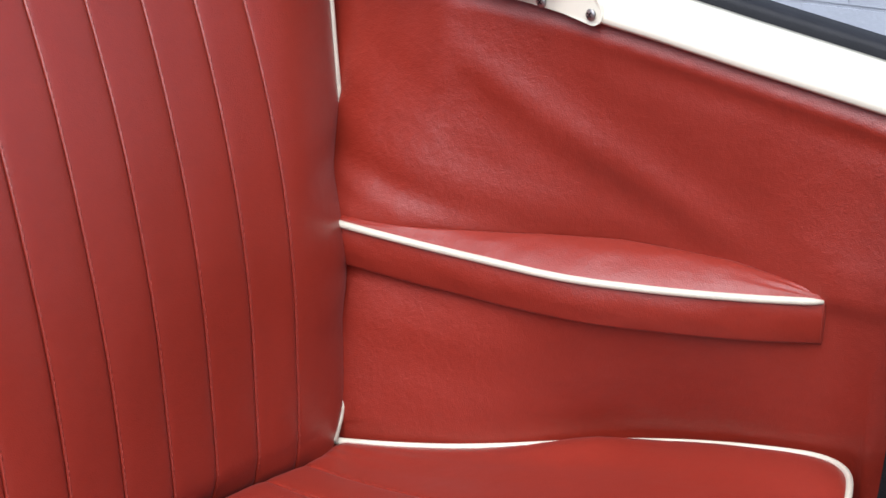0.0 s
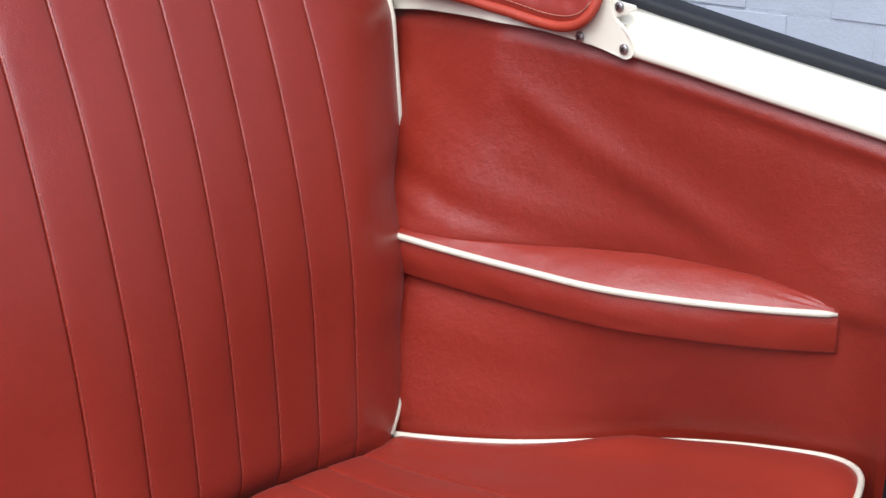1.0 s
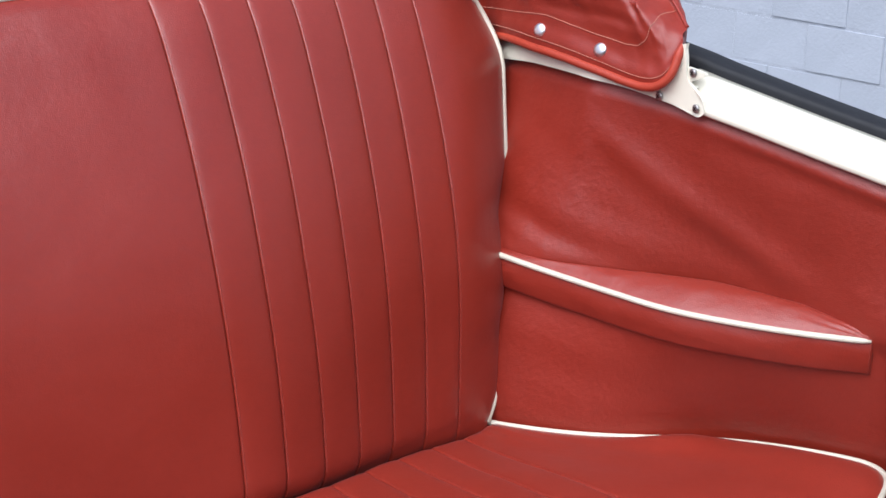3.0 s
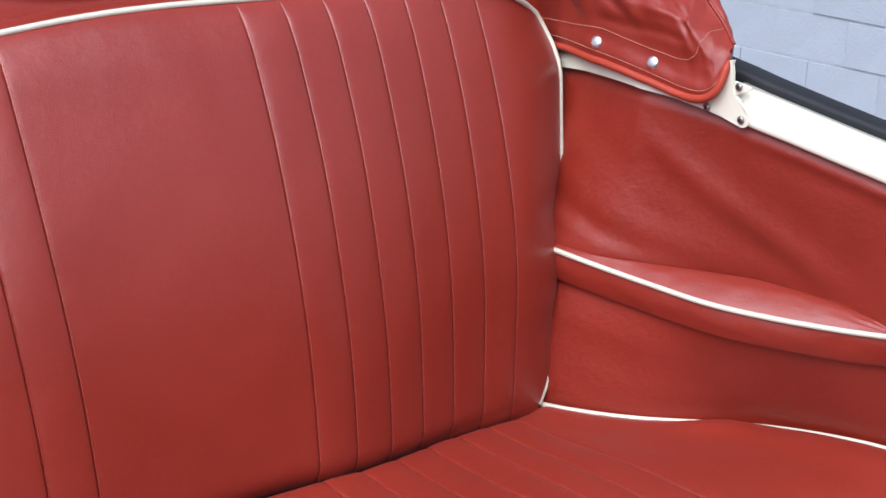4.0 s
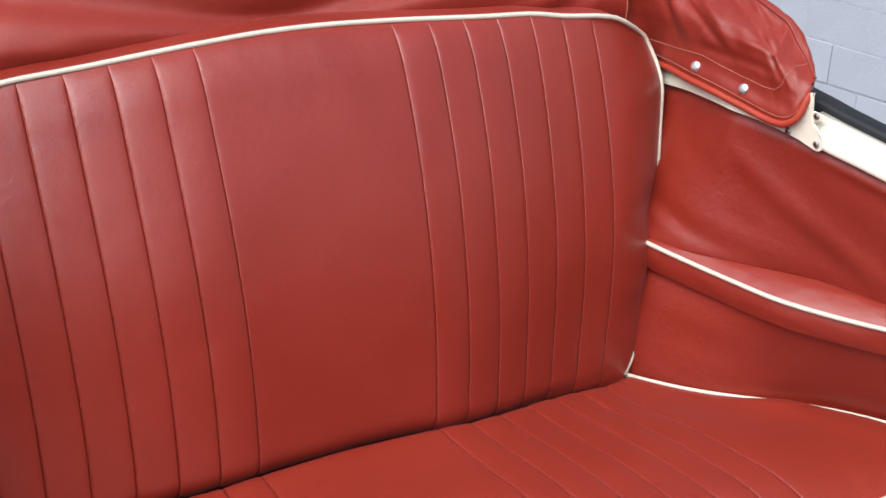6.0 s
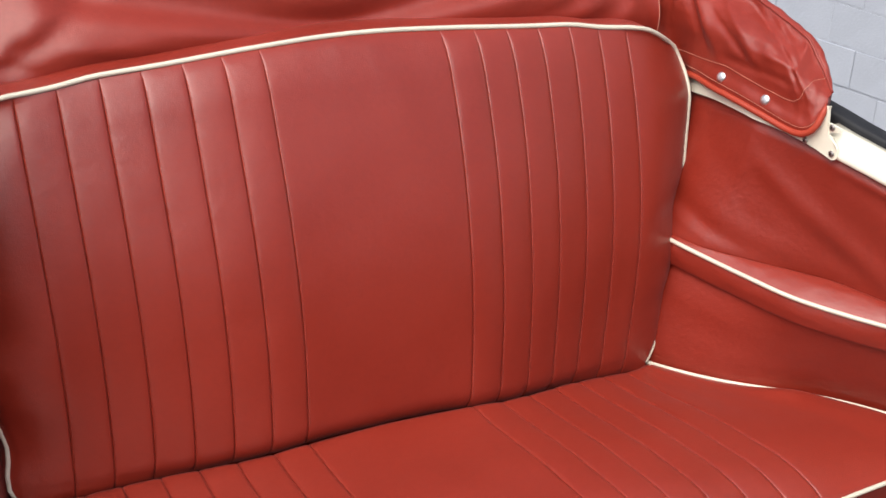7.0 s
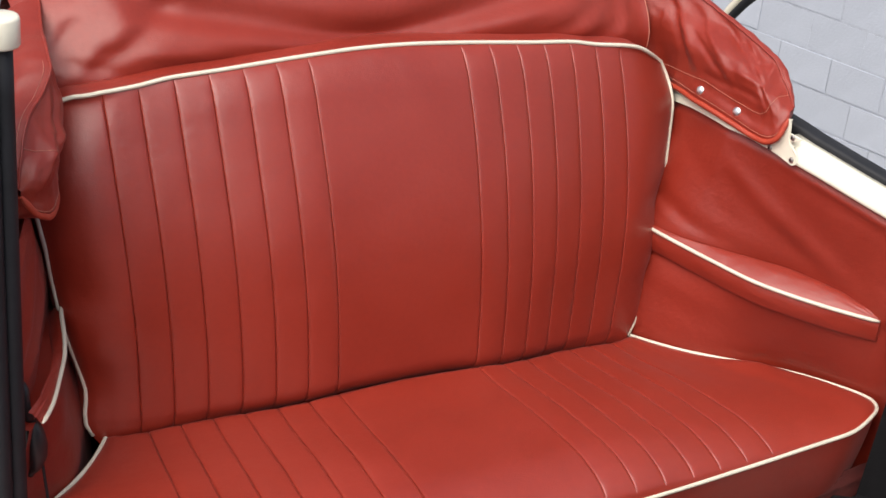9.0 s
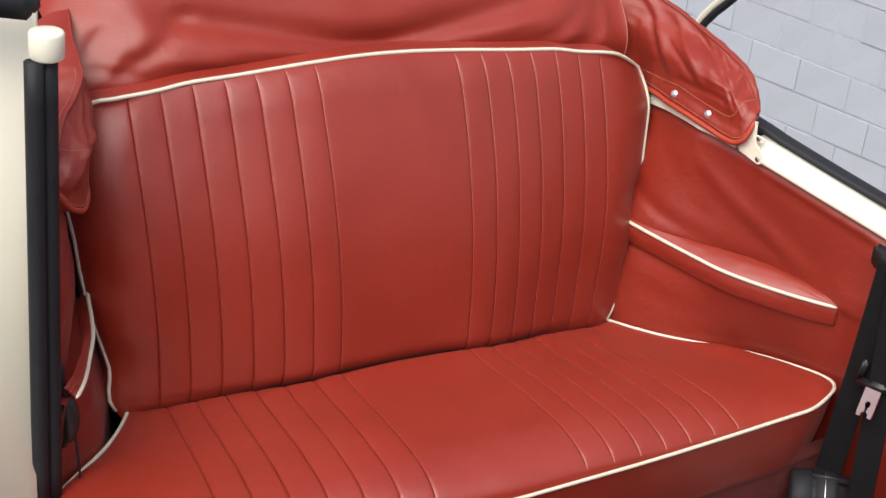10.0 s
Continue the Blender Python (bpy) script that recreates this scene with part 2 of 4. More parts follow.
backrest = thing("bench_seat_back", "red vinyl rear bench seat back with pleats and cream piping", "car seat", at=(0, 0.1, 0.4))
backrest.location = (0, 0, 0)
ROWS_UP = steps(0, 0.22, 30)[:-1] + steps(0.22, 0.86, 28)[:-1] + steps(0.86, 1.0, 14)
for i, strip in enumerate(columns(SEAMS, 0.60)):
    name = "side_panel" if i in (0, 14) else "centre_panel" if i == 7 else "pleat"
    part(name, grid(rest_point, strip, ROWS_UP), VINYL, backrest)

def rim_point(s, t):
    x, y, z = rest_at(s, t)
    return math.copysign(x, s), y, z


OUTLINE = [rim_point(0.6, t) for t in steps(0.1, 1.0, 26)] + [rim_point(s, 1) for s in steps(0.6, -0.6, 60)[1:]]
OUTLINE += [rim_point(-0.6, t) for t in steps(1.0, 0.1, 26)[1:]]
part("piping", tube([(x, y + 0.001, z + 0.002) for x, y, z in OUTLINE], 0.0039), PIPING, backrest, "cream vinyl piping round the edge")


def boxing(k, d):
    x, y, z = OUTLINE[k]
    crown = 0.005 * math.sin(math.pi * min(1, d / 0.08)) if d > 0 else 0
    flat = smooth(0.90, 1.02, z)
    return x + math.copysign(crown, x) * (1 - flat), y + d, z + crown * flat - 0.06 * d * flat


part("boxing", grid(boxing, list(range(len(OUTLINE))), [0, 0.008, 0.02, 0.035, 0.05, 0.065, 0.08], flip=True), VINYL, backrest, "plain red vinyl edge band")

# ---- rear seat: cushion ----
CUSH_HALF = [(-0.54, 0.67), (-0.48, 0.752), (-0.458, 0.775), (-0.440, 0.795), (-0.418, 0.801), (-0.375, 0.790), (-0.305, 0.755), (-0.235, 0.706), (-0.20, 0.672), (-0.165, 0.630),
             (-0.13, 0.593), (-0.085, 0.562), (-0.03, 0.530), (0.0, 0.515), (0.10, 0.48)]
CUSH_FRONT = [(0, -0.536), (0.281, -0.520), (0.555, -0.495), (0.685, -0.486), (0.731, -0.480), (0.765, -0.463), (0.782, -0.442)]


def rim_z(y):
    return soft([(-0.55, 0.500), (-0.43, 0.491), (-0.3, 0.481), (-0.2, 0.472), (-0.1, 0.463), (0.0, 0.452), (0.1, 0.440)], y, 0.03)


CROWN = [(0, 0.058), (0.2, 0.057), (0.62, 0.034), (0.8, 0.019), (0.88, 0.013), (1.0, 0.013)]


def cush_at(s, t):
    """A point of the cushion's cover: s from -1 to 1 across, t from 0 at the front to 1 at the back."""
    c = abs(s)
    flat = c * 0.782
    yf = soft(CUSH_FRONT, flat, 0.02)
    y = yf + t * (0.10 - yf)
    half = soft(CUSH_HALF, y, 0.025)
    inner = min(flat, 0.50) * (0.955 - 0.165 * min(0.0, y))
    x = inner + (half - inner) * max(0.0, (flat - 0.50) / 0.282)
    c = x / half
    z = rim_z(y) + soft(CROWN, c, 0.04) * (1 - roundoff(0.88, 1.0, c)) * (1 - roundoff(0.20, 0.0, t)) * (1 - 0.28 * smooth(-0.34, -0.10, y))
    z += 0.010 * (1 - smooth(0.0, 0.72, c)) * smooth(-0.25, -0.05, y)
    z += 0.006 * smooth(0.86, 0.95, c) * (1 - smooth(0.97, 1.0, c)) * math.exp(-((y + 0.215) / 0.035) ** 2)
    tip = (smooth(0.86, 1.0, abs(s)) * smooth(0.13, 0.0, t)) ** 1.2
    return x - 0.010 * tip, y + 0.006 * tip, z


def cush_point(x0, t):
    x, y, z = cush_at(x0 / 0.782, t)
    z -= groove(abs(x0), CSEAMS, 0.0012, 0.0024, 0.0009) * smooth(0.0, 0.035, t)
    z += 0.002 * noise.noise((x0 * 5, t * 5, 7.3)) + 0.0012 * noise.noise((x0 * 17, t * 9, 1.3))
    meet = soft(JOIN_Y, x, 0.02)
    z -= 0.085 * roundoff(meet - 0.013, meet + 0.026, y)
    return math.copysign(x, x0), y, z


CSEAMS = [CENTRE + PLEAT * i for i in range(7)]
cushion = thing("rear_seat_cushion", "red vinyl bench seat cushion with pleats and cream piping", "car seat")
ROWS_DEEP = steps(0, 0.13, 22)[:-1] + steps(0.13, 0.26, 10)[:-1] + steps(0.26, 0.66, 14)[:-1] + steps(0.66, 0.92, 26)[:-1] + [0.92, 1.0]
for i, strip in enumerate(columns(CSEAMS, 0.782)):
    name = "side_panel" if i in (0, 14) else "centre_panel" if i == 7 else "pleat"
    part(name, grid(cush_point, strip, ROWS_DEEP), VINYL, cushion)
RIM = [cush_at(1, t) for t in steps(0.95, 0.14, 34)[:-1] + steps(0.14, 0, 24)] + [cush_at(s, 0) for s in steps(1, 0.85, 24)[1:] + steps(0.85, 0, 34)[1:]]
for _ in range(14):
    RIM = RIM[:1] + [tuple((a + 2 * b + c) / 4 for a, b, c in zip(*RIM[q - 1:q + 2])) for q in range(1, len(RIM) - 1)] + RIM[-1:]
RIM = RIM + [(-x, y, z) for x, y, z in RIM[-2::-1]]
part("piping", tube([(x, y, z + 0.001) for x, y, z in RIM], 0.0037), PIPING, cushion, "cream vinyl piping round the edge")


def cush_wall(k, d):
    x, y, z = RIM[k]
    front = smooth(-0.32, -0.46, y)
    return x * (1 - 0.012 * d / 0.17), y + front * (0.026 * (d / 0.17) - 0.004 * math.sin(math.pi * d / 0.17)), z - d


part("boxing", grid(cush_wall, list(range(len(RIM))), steps(0, 0.178, 10)), VINYL, cushion, "plain red vinyl front band")

# ---- stitches along the pleat seams ----
def stitches(fn, x0, ts, lift):
    """A row of short threads beside a seam, along fn(x0, t)."""
    pts = [Vector(fn(x0, t)) + Vector(lift) for t in ts]
    verts, faces = [], []
    for a, b in zip(pts, pts[1:]):
        n = max(1, int((b - a).length / 0.0055))
        d = (b - a) / n
        for q in range(n):
            v, f = tube([a + d * (q + 0.12), a + d * (q + 0.5) + Vector(lift) * 0.4, a + d * (q + 0.85)], 0.00034, 4)
            faces += [tuple(len(verts) + w for w in g) for g in f]
            verts += v
    return verts, faces


SEAM_THREAD = material("red_seam_thread", (0.25, 0.032, 0.018), 0.6, vary=0.2, vary_scale=80)
for side in (1, -1):
    for q in SEAMS:
        part("stitching", stitches(rest_point, side * q + 0.0022, steps(0.12, 0.965, 40), (0, -0.0003, 0)), SEAM_THREAD, backrest)
    for q in CSEAMS:
        part("stitching", stitches(cush_point, side * q + 0.0022, steps(0.05, 0.72, 40), (0, 0, 0.0003)), SEAM_THREAD, cushion)

# ---- side trim and armrests ----
# the wheel arch: below the armrest the trim follows the cushion's side
ARCH = [(-0.80, 0.86), (-0.55, 0.812), (-0.45, 0.796), (-0.40, 0.791), (-0.375, 0.787), (-0.305, 0.764), (-0.235, 0.722), (-0.20, 0.692), (-0.165, 0.655),
        (-0.13, 0.628), (-0.085, 0.606), (-0.03, 0.585), (0.0, 0.576), (0.07, 0.558), (0.45, 0.50)]


def lean_in(y):
    """How far the body's top edge leans in over the trim, more so towards the rear."""
    lean = 0.029 * smooth(-0.40, -0.19, y) + 0.148 * max(0.0, y + 0.19)
    return max(0.0, min(lean, 0.7306 - 0.1995 * (y + 0.3) - 0.634))


EDGE_RISE = [(-1.1, 0.690), (-0.6, 0.783), (-0.5, 0.806), (-0.4, 0.834), (-0.3, 0.862), (-0.25, 0.877), (-0.21, 0.8880), (-0.148, 0.9018), (-0.10, 0.9086), (-0.05, 0.9105), (-0.01, 0.909), (0.054, 0.905), (0.121, 0.895), (0.2, 0.885)]
EDGE_OUT = [(-1.1, 0.940), (-0.6, 0.866), (-0.5, 0.844), (-0.4, 0.792), (-0.3, 0.737), (-0.2, 0.682)]


def edge_z(y):
    """The lower line of the window rail and of the body edge behind it."""
    return soft(EDGE_RISE, y, 0.02)


def edge_x(y):
    """How far out that line runs: the body flares towards the door."""
    if y < -0.2:
        return soft(EDGE_OUT, y, min(0.02, -0.2 - y))
    return 0.7306 - 0.1995 * (y + 0.3) - lean_in(y)


# where the armrest's pad meets the panel above it, and the edge line of the armrest itself
CREASE = [(-1.0, 0.92), (-0.60, 0.838), (-0.45, 0.798), (-0.395, 0.781), (-0.362, 0.769), (-0.31, 0.753), (-0.262, 0.731), (-0.214, 0.706), (-0.132, 0.640), (-0.046, 0.576), (0.0, 0.558), (0.10, 0.537), (0.45, 0.46)]
ARM_EDGE = [(-0.80, 0.868), (-0.55, 0.818), (-0.45, 0.798), (-0.392, 0.783), (-0.337, 0.728), (-0.273, 0.676), (-0.210, 0.634), (-0.136, 0.604), (-0.062, 0.577), (0.004, 0.553), (0.07, 0.535), (0.45, 0.44)]


def wall_x(y, z):
    """The trim on the belt's side: below the armrest down to the cushion, above it up to the window rail."""
    top = edge_x(y)
    crease = soft(CREASE, y, 0.02)
    if z > 0.685:
        k = min(1.0, (z - 0.685) / max(0.05, edge_z(y) - 0.685))
        return crease + (top - crease) * (k + 0.10 * math.sin(math.pi * k))
    k = min(1.0, max(0.0, (0.625 - z) / 0.145))
    foot = soft(CUSH_HALF, y, 0.03) + 0.012 if y > -0.44 else 0.805 + 0.2 * (-0.44 - y)
    edge = soft(ARM_EDGE, y, 0.02) + 0.005
    low = edge + (foot - edge) * k - 0.004 * math.sin(math.pi * k)
    return crease + (low - crease) * smooth(0.66, 0.635, z)


def wall_far(y, z):
    """The trim on the door post's side."""
    ahead = smooth(-0.12, -0.34, y)
    high = 0.7306 - 0.1995 * (y + 0.3) + (0.047 * ahead - 0.015) * smooth(0.86, 0.68, z)
    low = min(high, soft(ARCH, y, 0.03))
    return high + (low - high) * smooth(0.655, 0.625, z) - lean_in(y) * smooth(0.66, 0.90, z)


FOLDS = [((-0.085, 0.845), (-0.285, 0.715), 0.013, 0.0060), ((-0.055, 0.835), (-0.250, 0.705), 0.013, -0.0035), ((0.07, 0.780), (-0.19, 0.700), 0.015, 0.0048),
         ((0.09, 0.750), (-0.10, 0.698), 0.010, -0.0030), ((0.056, 0.725), (-0.06, 0.692), 0.008, 0.0028), ((-0.02, 0.850), (-0.210, 0.745), 0.012, 0.0026),
         ((-0.150, 0.850), (-0.330, 0.715), 0.022, -0.0050), ((0.10, 0.83), (-0.06, 0.765), 0.014, 0.0030), ((-0.36, 0.720), (-0.47, 0.600), 0.018, 0.0030),
         ((-0.22, 0.873), (-0.52, 0.790), 0.009, 0.0060), ((-0.22, 0.853), (-0.52, 0.770), 0.012, -0.0030), ((0.02, 0.600), (-0.14, 0.575), 0.018, 0.0030), ((-0.02, 0.545), (-0.16, 0.535), 0.02, -0.0030)]


EDGE_LINE = [(-0.337, 0.756), (-0.273, 0.703), (-0.210, 0.661), (-0.136, 0.631), (-0.062, 0.613), (0.004, 0.602), (0.07, 0.592), (0.3, 0.57)]


def inset(y, z, side):
    """Beside the door post the trim stands further in, and runs from the armrest's edge straight down to the cushion."""
    if side > 0:
        return 0.0
    if z > 0.662:
        return (0.020 + 0.10 * max(0.0, y + 0.2)) * smooth(0.92, 0.72, z)
    k = min(1.0, (0.662 - z) / 0.19)
    return wall_far(y, z) - (interp(EDGE_LINE, y) + 0.002 + (soft(CUSH_HALF, y, 0.025) + 0.010 + 0.03 * smooth(-0.14, 0.0, y) - interp(EDGE_LINE, y)) * k)


def wall_point(y, z, side):
    if z > 0.70:
        z += (edge_z(y) + 0.003 - 0.878) * (z - 0.70) / 0.178
    x = wall_x(y, z) if side > 0 else wall_far(y, z) - inset(y, z, side)
    for (ya, za), (yb, zb), w, h in FOLDS:
        dy, dz = yb - ya, zb - za
        n = math.hypot(dy, dz)
        k = ((y - ya) * dy + (z - za) * dz) / n ** 2
        off = ((y - ya) * dz - (z - za) * dy) / n
        x -= 0.62 * h * math.exp(-(off / (1.25 * w)) ** 2) * smooth(-0.25, 0.2, k) * smooth(1.3, 0.8, k)
    x += 0.003 * noise.noise((y * 7, z * 7, 1.7 + side)) + 0.006 * smooth(-0.020, -0.004, z - edge_z(y))
    return side * x, y, z


PIPE_LINE = [(0.530, 0.070, 0.681), (0.548, 0.004, 0.677), (0.572, -0.062, 0.672), (0.599, -0.136, 0.668), (0.629, -0.210, 0.664),
             (0.671, -0.273, 0.660), (0.724, -0.337, 0.656), (0.777, -0.392, 0.653)]
PIPE_LINE = spline(PIPE_LINE, 8)


ARM_BACK = [(-0.40, 0.655), (-0.362, 0.668), (-0.31, 0.679), (-0.22, 0.687), (-0.168, 0.688), (-0.10, 0.686), (-0.04, 0.684), (0.13, 0.682)]
ARM_BACK_FAR = [(-0.40, 0.652), (-0.355, 0.664), (-0.30, 0.681), (-0.22, 0.689), (-0.168, 0.689), (-0.10, 0.679), (-0.04, 0.666), (0.13, 0.640)]


def side_trim(side, front, shift=0.0, cut=0):
    wall = thing("side_trim_panel", "red vinyl side trim panel with soft creases", "trim panel", "rear side panels")
    pts = grid(lambda y, z: wall_point(y, z, side), steps(0.45, front, 170), steps(0.08, 0.60, 40)[:-1] + steps(0.60, 0.70, 16)[:-1] + steps(0.70, 0.878, 50), flip=side < 0)
    part("panel", pts, TRIM, wall)
    line = [p + Vector((shift + (0.0 if side > 0 else 0.008 - 0.020 * smooth(0.05, -0.10, p.y)), 0, 0)) for p in PIPE_LINE[:len(PIPE_LINE) - cut]]
    arm = thing("armrest", "padded red vinyl armrest with cream piping on the side panel", "armrest", "rear armrests")
    n = len(line) - 1

    def top(i, k):
        p = line[i]
        w = (soft(CREASE, p.y, 0.02) if side > 0 else wall_far(p.y, 0.66) - inset(p.y, 0.66, side)) + 0.003
        y = p.y - 0.012 * k * math.sin(math.pi * i / n)
        x = p.x + (max(w, p.x + 0.002) - p.x) * k
        wide = min(1.0, (w - p.x) / 0.09) if w > p.x else 0.0
        zw = interp(ARM_BACK if side > 0 else ARM_BACK_FAR, y)
        puff = 0.010 * math.sin(math.pi * min(1, k * 1.02)) ** 0.75 * wide
        puff += 0.0012 * noise.noise((p.y * 40, k * 3, 0.7)) * math.sin(math.pi * k)
        # the cover gathers towards the sewn front corner
        puff += 0.0011 * math.sin(k * 21 + i * 0.15) * math.sin(math.pi * k) * smooth(0.80, 1.0, i / n)
        return side * x, y, p.z + (zw - p.z) * k + puff - 0.004 * smooth(0.85, 1.0, k) * wide

    def band(i, d):
        p = line[i]
        q = d / 0.046
        into = 0.0015 - 0.0035 * math.sin(math.pi * min(1, q * 1.05)) + 0.012 * smooth(0.94, 1.0, q)
        into += 0.0012 * noise.noise((p.y * 26, d * 60, 4.4))
        return side * (p.x + into), p.y + into * 0.4, p.z - 0.042 * min(q / 0.96, 1.0) - 0.001 * smooth(0.96, 1.0, q)

    part("pad", grid(top, list(range(n + 1)), steps(0, 1, 20), flip=side > 0), TRIM, arm)
    if side > 0:
        rows = [0, 0.003, 0.008, 0.014, 0.021, 0.028, 0.034, 0.039, 0.042, 0.0435, 0.0448, 0.046]
        part("side_band", grid(band, list(range(n + 1)), rows, flip=side < 0), TRIM, arm)
        tip = [Vector(band(n, d)) for d in rows]
        part("end_piece", grid(lambda k, j: tip[j].lerp(Vector((wall_x(tip[j].y + 0.004, tip[j].z) + 0.004, tip[j].y + 0.006, tip[j].z)), k) + Vector((0, -0.003 * math.sin(math.pi * k), 0)),
                                 steps(0, 1, 6), list(range(len(rows))), flip=True), TRIM, arm, "sewn red vinyl end")
        part("stitching", tube([v + Vector((-0.0004, -0.0006, 0)) for v in tip[:-2]], 0.0005, 5), SEAM_THREAD, arm)
    pipe = [(side * p.x, p.y, p.z + 0.001) for p in line]
    part("piping", tube(pipe, lambda k: 0.0037 * (1 - 0.55 * smooth(0.975, 1.0, k)), 10), PIPING, arm, "cream vinyl piping")


side_trim(1, -0.80)
side_trim(-1, -0.245, 0.032, 20)

# ---- window rails ----
def rail_line(a, b, n, side, off=0.0, z=0.0):
    return [(side * (edge_x(y) + off), y, edge_z(y) + z) for y in steps(a, b, n)]


def window_rail(side):
    rail = thing("window_rail", "cream painted window rail with black rubber seal", "window rail", "window rails")
    sec = [(-0.007, 0.003), (-0.004, 0.0), (0.04, 0.0), (0.04, 0.036), (0.020, 0.0385), (0.010, 0.037), (0.004, 0.032), (-0.0065, 0.008)]
    part("rail", sweep(sec, rail_line(-0.176, -1.0, 24, side), -side), CREAM, rail)
    sec = [(0.034, 0.01), (0.0345, 0.034), (0.036, 0.038), (0.040, 0.040), (0.064, 0.041), (0.070, 0.037), (0.074, 0.0)]
    part("rubber_seal", sweep(sec, rail_line(-0.10, -1.0, 24, side, 0.0, 0.009), -side), RUBBER, rail)


window_rail(1)

# ---- folded roof cover ----
BOOT_PATH = [(0.674, -0.160, 0.978, 1.034, 0.042), (0.669, -0.163, 0.956, 1.037, 0.050), (0.660, -0.160, 0.934, 1.041, 0.060), (0.648, -0.137, 0.919, 1.047, 0.072),
             (0.639, -0.104, 0.919, 1.053, 0.080), (0.621, -0.040, 0.929, 1.066, 0.094), (0.613, 0.02, 0.934, 1.074, 0.098), (0.618, 0.08, 0.934, 1.080, 0.095), (0.626, 0.13, 0.931, 1.088, 0.10),
             (0.606, 0.184, 0.932, 1.11, 0.14), (0.54, 0.188, 0.955, 1.18, 0.22), (0.42, 0.187, 0.985, 1.25, 0.27), (0.25, 0.194, 0.995, 1.28, 0.30), (0.0, 0.203, 1.0, 1.28, 0.30)]
FRONT_ROWS = 20
half_path = spline([Vector(p[:3]) for p in BOOT_PATH], 10)
half_more = spline([Vector((p[3], p[4], 0)) for p in BOOT_PATH], 10)
half_path = [half_path[0].copy() for _ in range(FRONT_ROWS)] + half_path
half_more = [half_more[0].copy() for _ in range(FRONT_ROWS)] + half_more
BOOT_LINE = half_path + [Vector((-p.x, p.y, p.z)) for p in half_path[-2::-1]]
BOOT_MORE = half_more + half_more[-2::-1]
LOBE_SECTION = [(0.0, 0.0), (-0.05, 0.12), (-0.11, 0.28), (-0.13, 0.45), (-0.08, 0.65), (0.06, 0.86), (0.28, 0.98), (0.5, 1.0), (0.75, 0.95), (0.93, 0.80), (1.0, 0.5), (0.97, 0.0)]
REAR_SECTION = [(0.0, 0.0), (-0.06, 0.06), (-0.11, 0.13), (-0.13, 0.20), (-0.11, 0.29), (-0.02, 0.42), (0.12, 0.58), (0.30, 0.76), (0.52, 0.93), (0.75, 1.0), (1.0, 0.7), (1.0, 0.0)]
LOBE_FINE = [(v.x, v.y) for v in spline([Vector((a, b, 0)) for a, b in LOBE_SECTION], 6)]
REAR_FINE = [(v.x, v.y) for v in spline([Vector((a, b, 0)) for a, b in REAR_SECTION], 6)]
BOOT_FINE = LOBE_FINE


def boot_frame(i):
    n = len(BOOT_LINE)
    i = min(n - FRONT_ROWS - 4, max(FRONT_ROWS + 3, i))
    d = BOOT_LINE[min(i + 2, n - 1)] - BOOT_LINE[max(i - 2, 0)]
    d.z = 0
    d.normalize()
    return Vector((d.y, -d.x, 0))


def between(table, k):
    a = min(int(k), len(table) - 2)
    f = k - a
    return table[a][0] * (1 - f) + table[a + 1][0] * f, table[a][1] * (1 - f) + table[a + 1][1] * f


LOBE_FOLDS = [((74, 0.02), (58, 0.55), 0.05, 0.9), ((76, 0.05), (50, 0.40), 0.04, -0.8), ((72, 0.10), (36, 0.34), 0.035, 0.7), ((70, 0.22), (40, 0.62), 0.05, -0.7),
              ((26, 0.55), (14, 0.25), 0.07, 0.7), ((26, 0.55), (16, 0.85), 0.07, 0.6), ((40, 0.42), (24, 0.50), 0.06, -0.6), ((60, 0.75), (30, 0.86), 0.04, -0.8), ((48, 0.70), (22, 0.74), 0.03, 0.6)]
FAN = ((66, 3.5, 0.7), (74, 2.4, -0.7), (81, 2.4, 0.9), (88, 3.0, -0.6))


REAR_FOLDS = [((-0.35, 1.118), (-0.47, 1.045), 0.015, -0.013), ((-0.42, 1.125), (-0.45, 1.075), 0.022, 0.010), ((-0.50, 1.105), (-0.535, 1.065), 0.010, -0.011), ((-0.47, 1.085), (-0.50, 1.040), 0.010, 0.008),
              ((-0.53, 1.050), (-0.44, 1.032), 0.008, -0.007), ((-0.39, 1.060), (-0.28, 1.050), 0.014, 0.006), ((0.545, 1.110), (0.520, 1.030), 0.010, 0.008), ((0.510, 1.100), (0.420, 1.034), 0.012, 0.010),
              ((0.480, 1.085), (0.360, 1.040), 0.012, -0.008), ((0.530, 1.060), (0.470, 1.022), 0.008, -0.007), ((0.40, 1.120), (0.28, 1.075), 0.018, 0.006)]


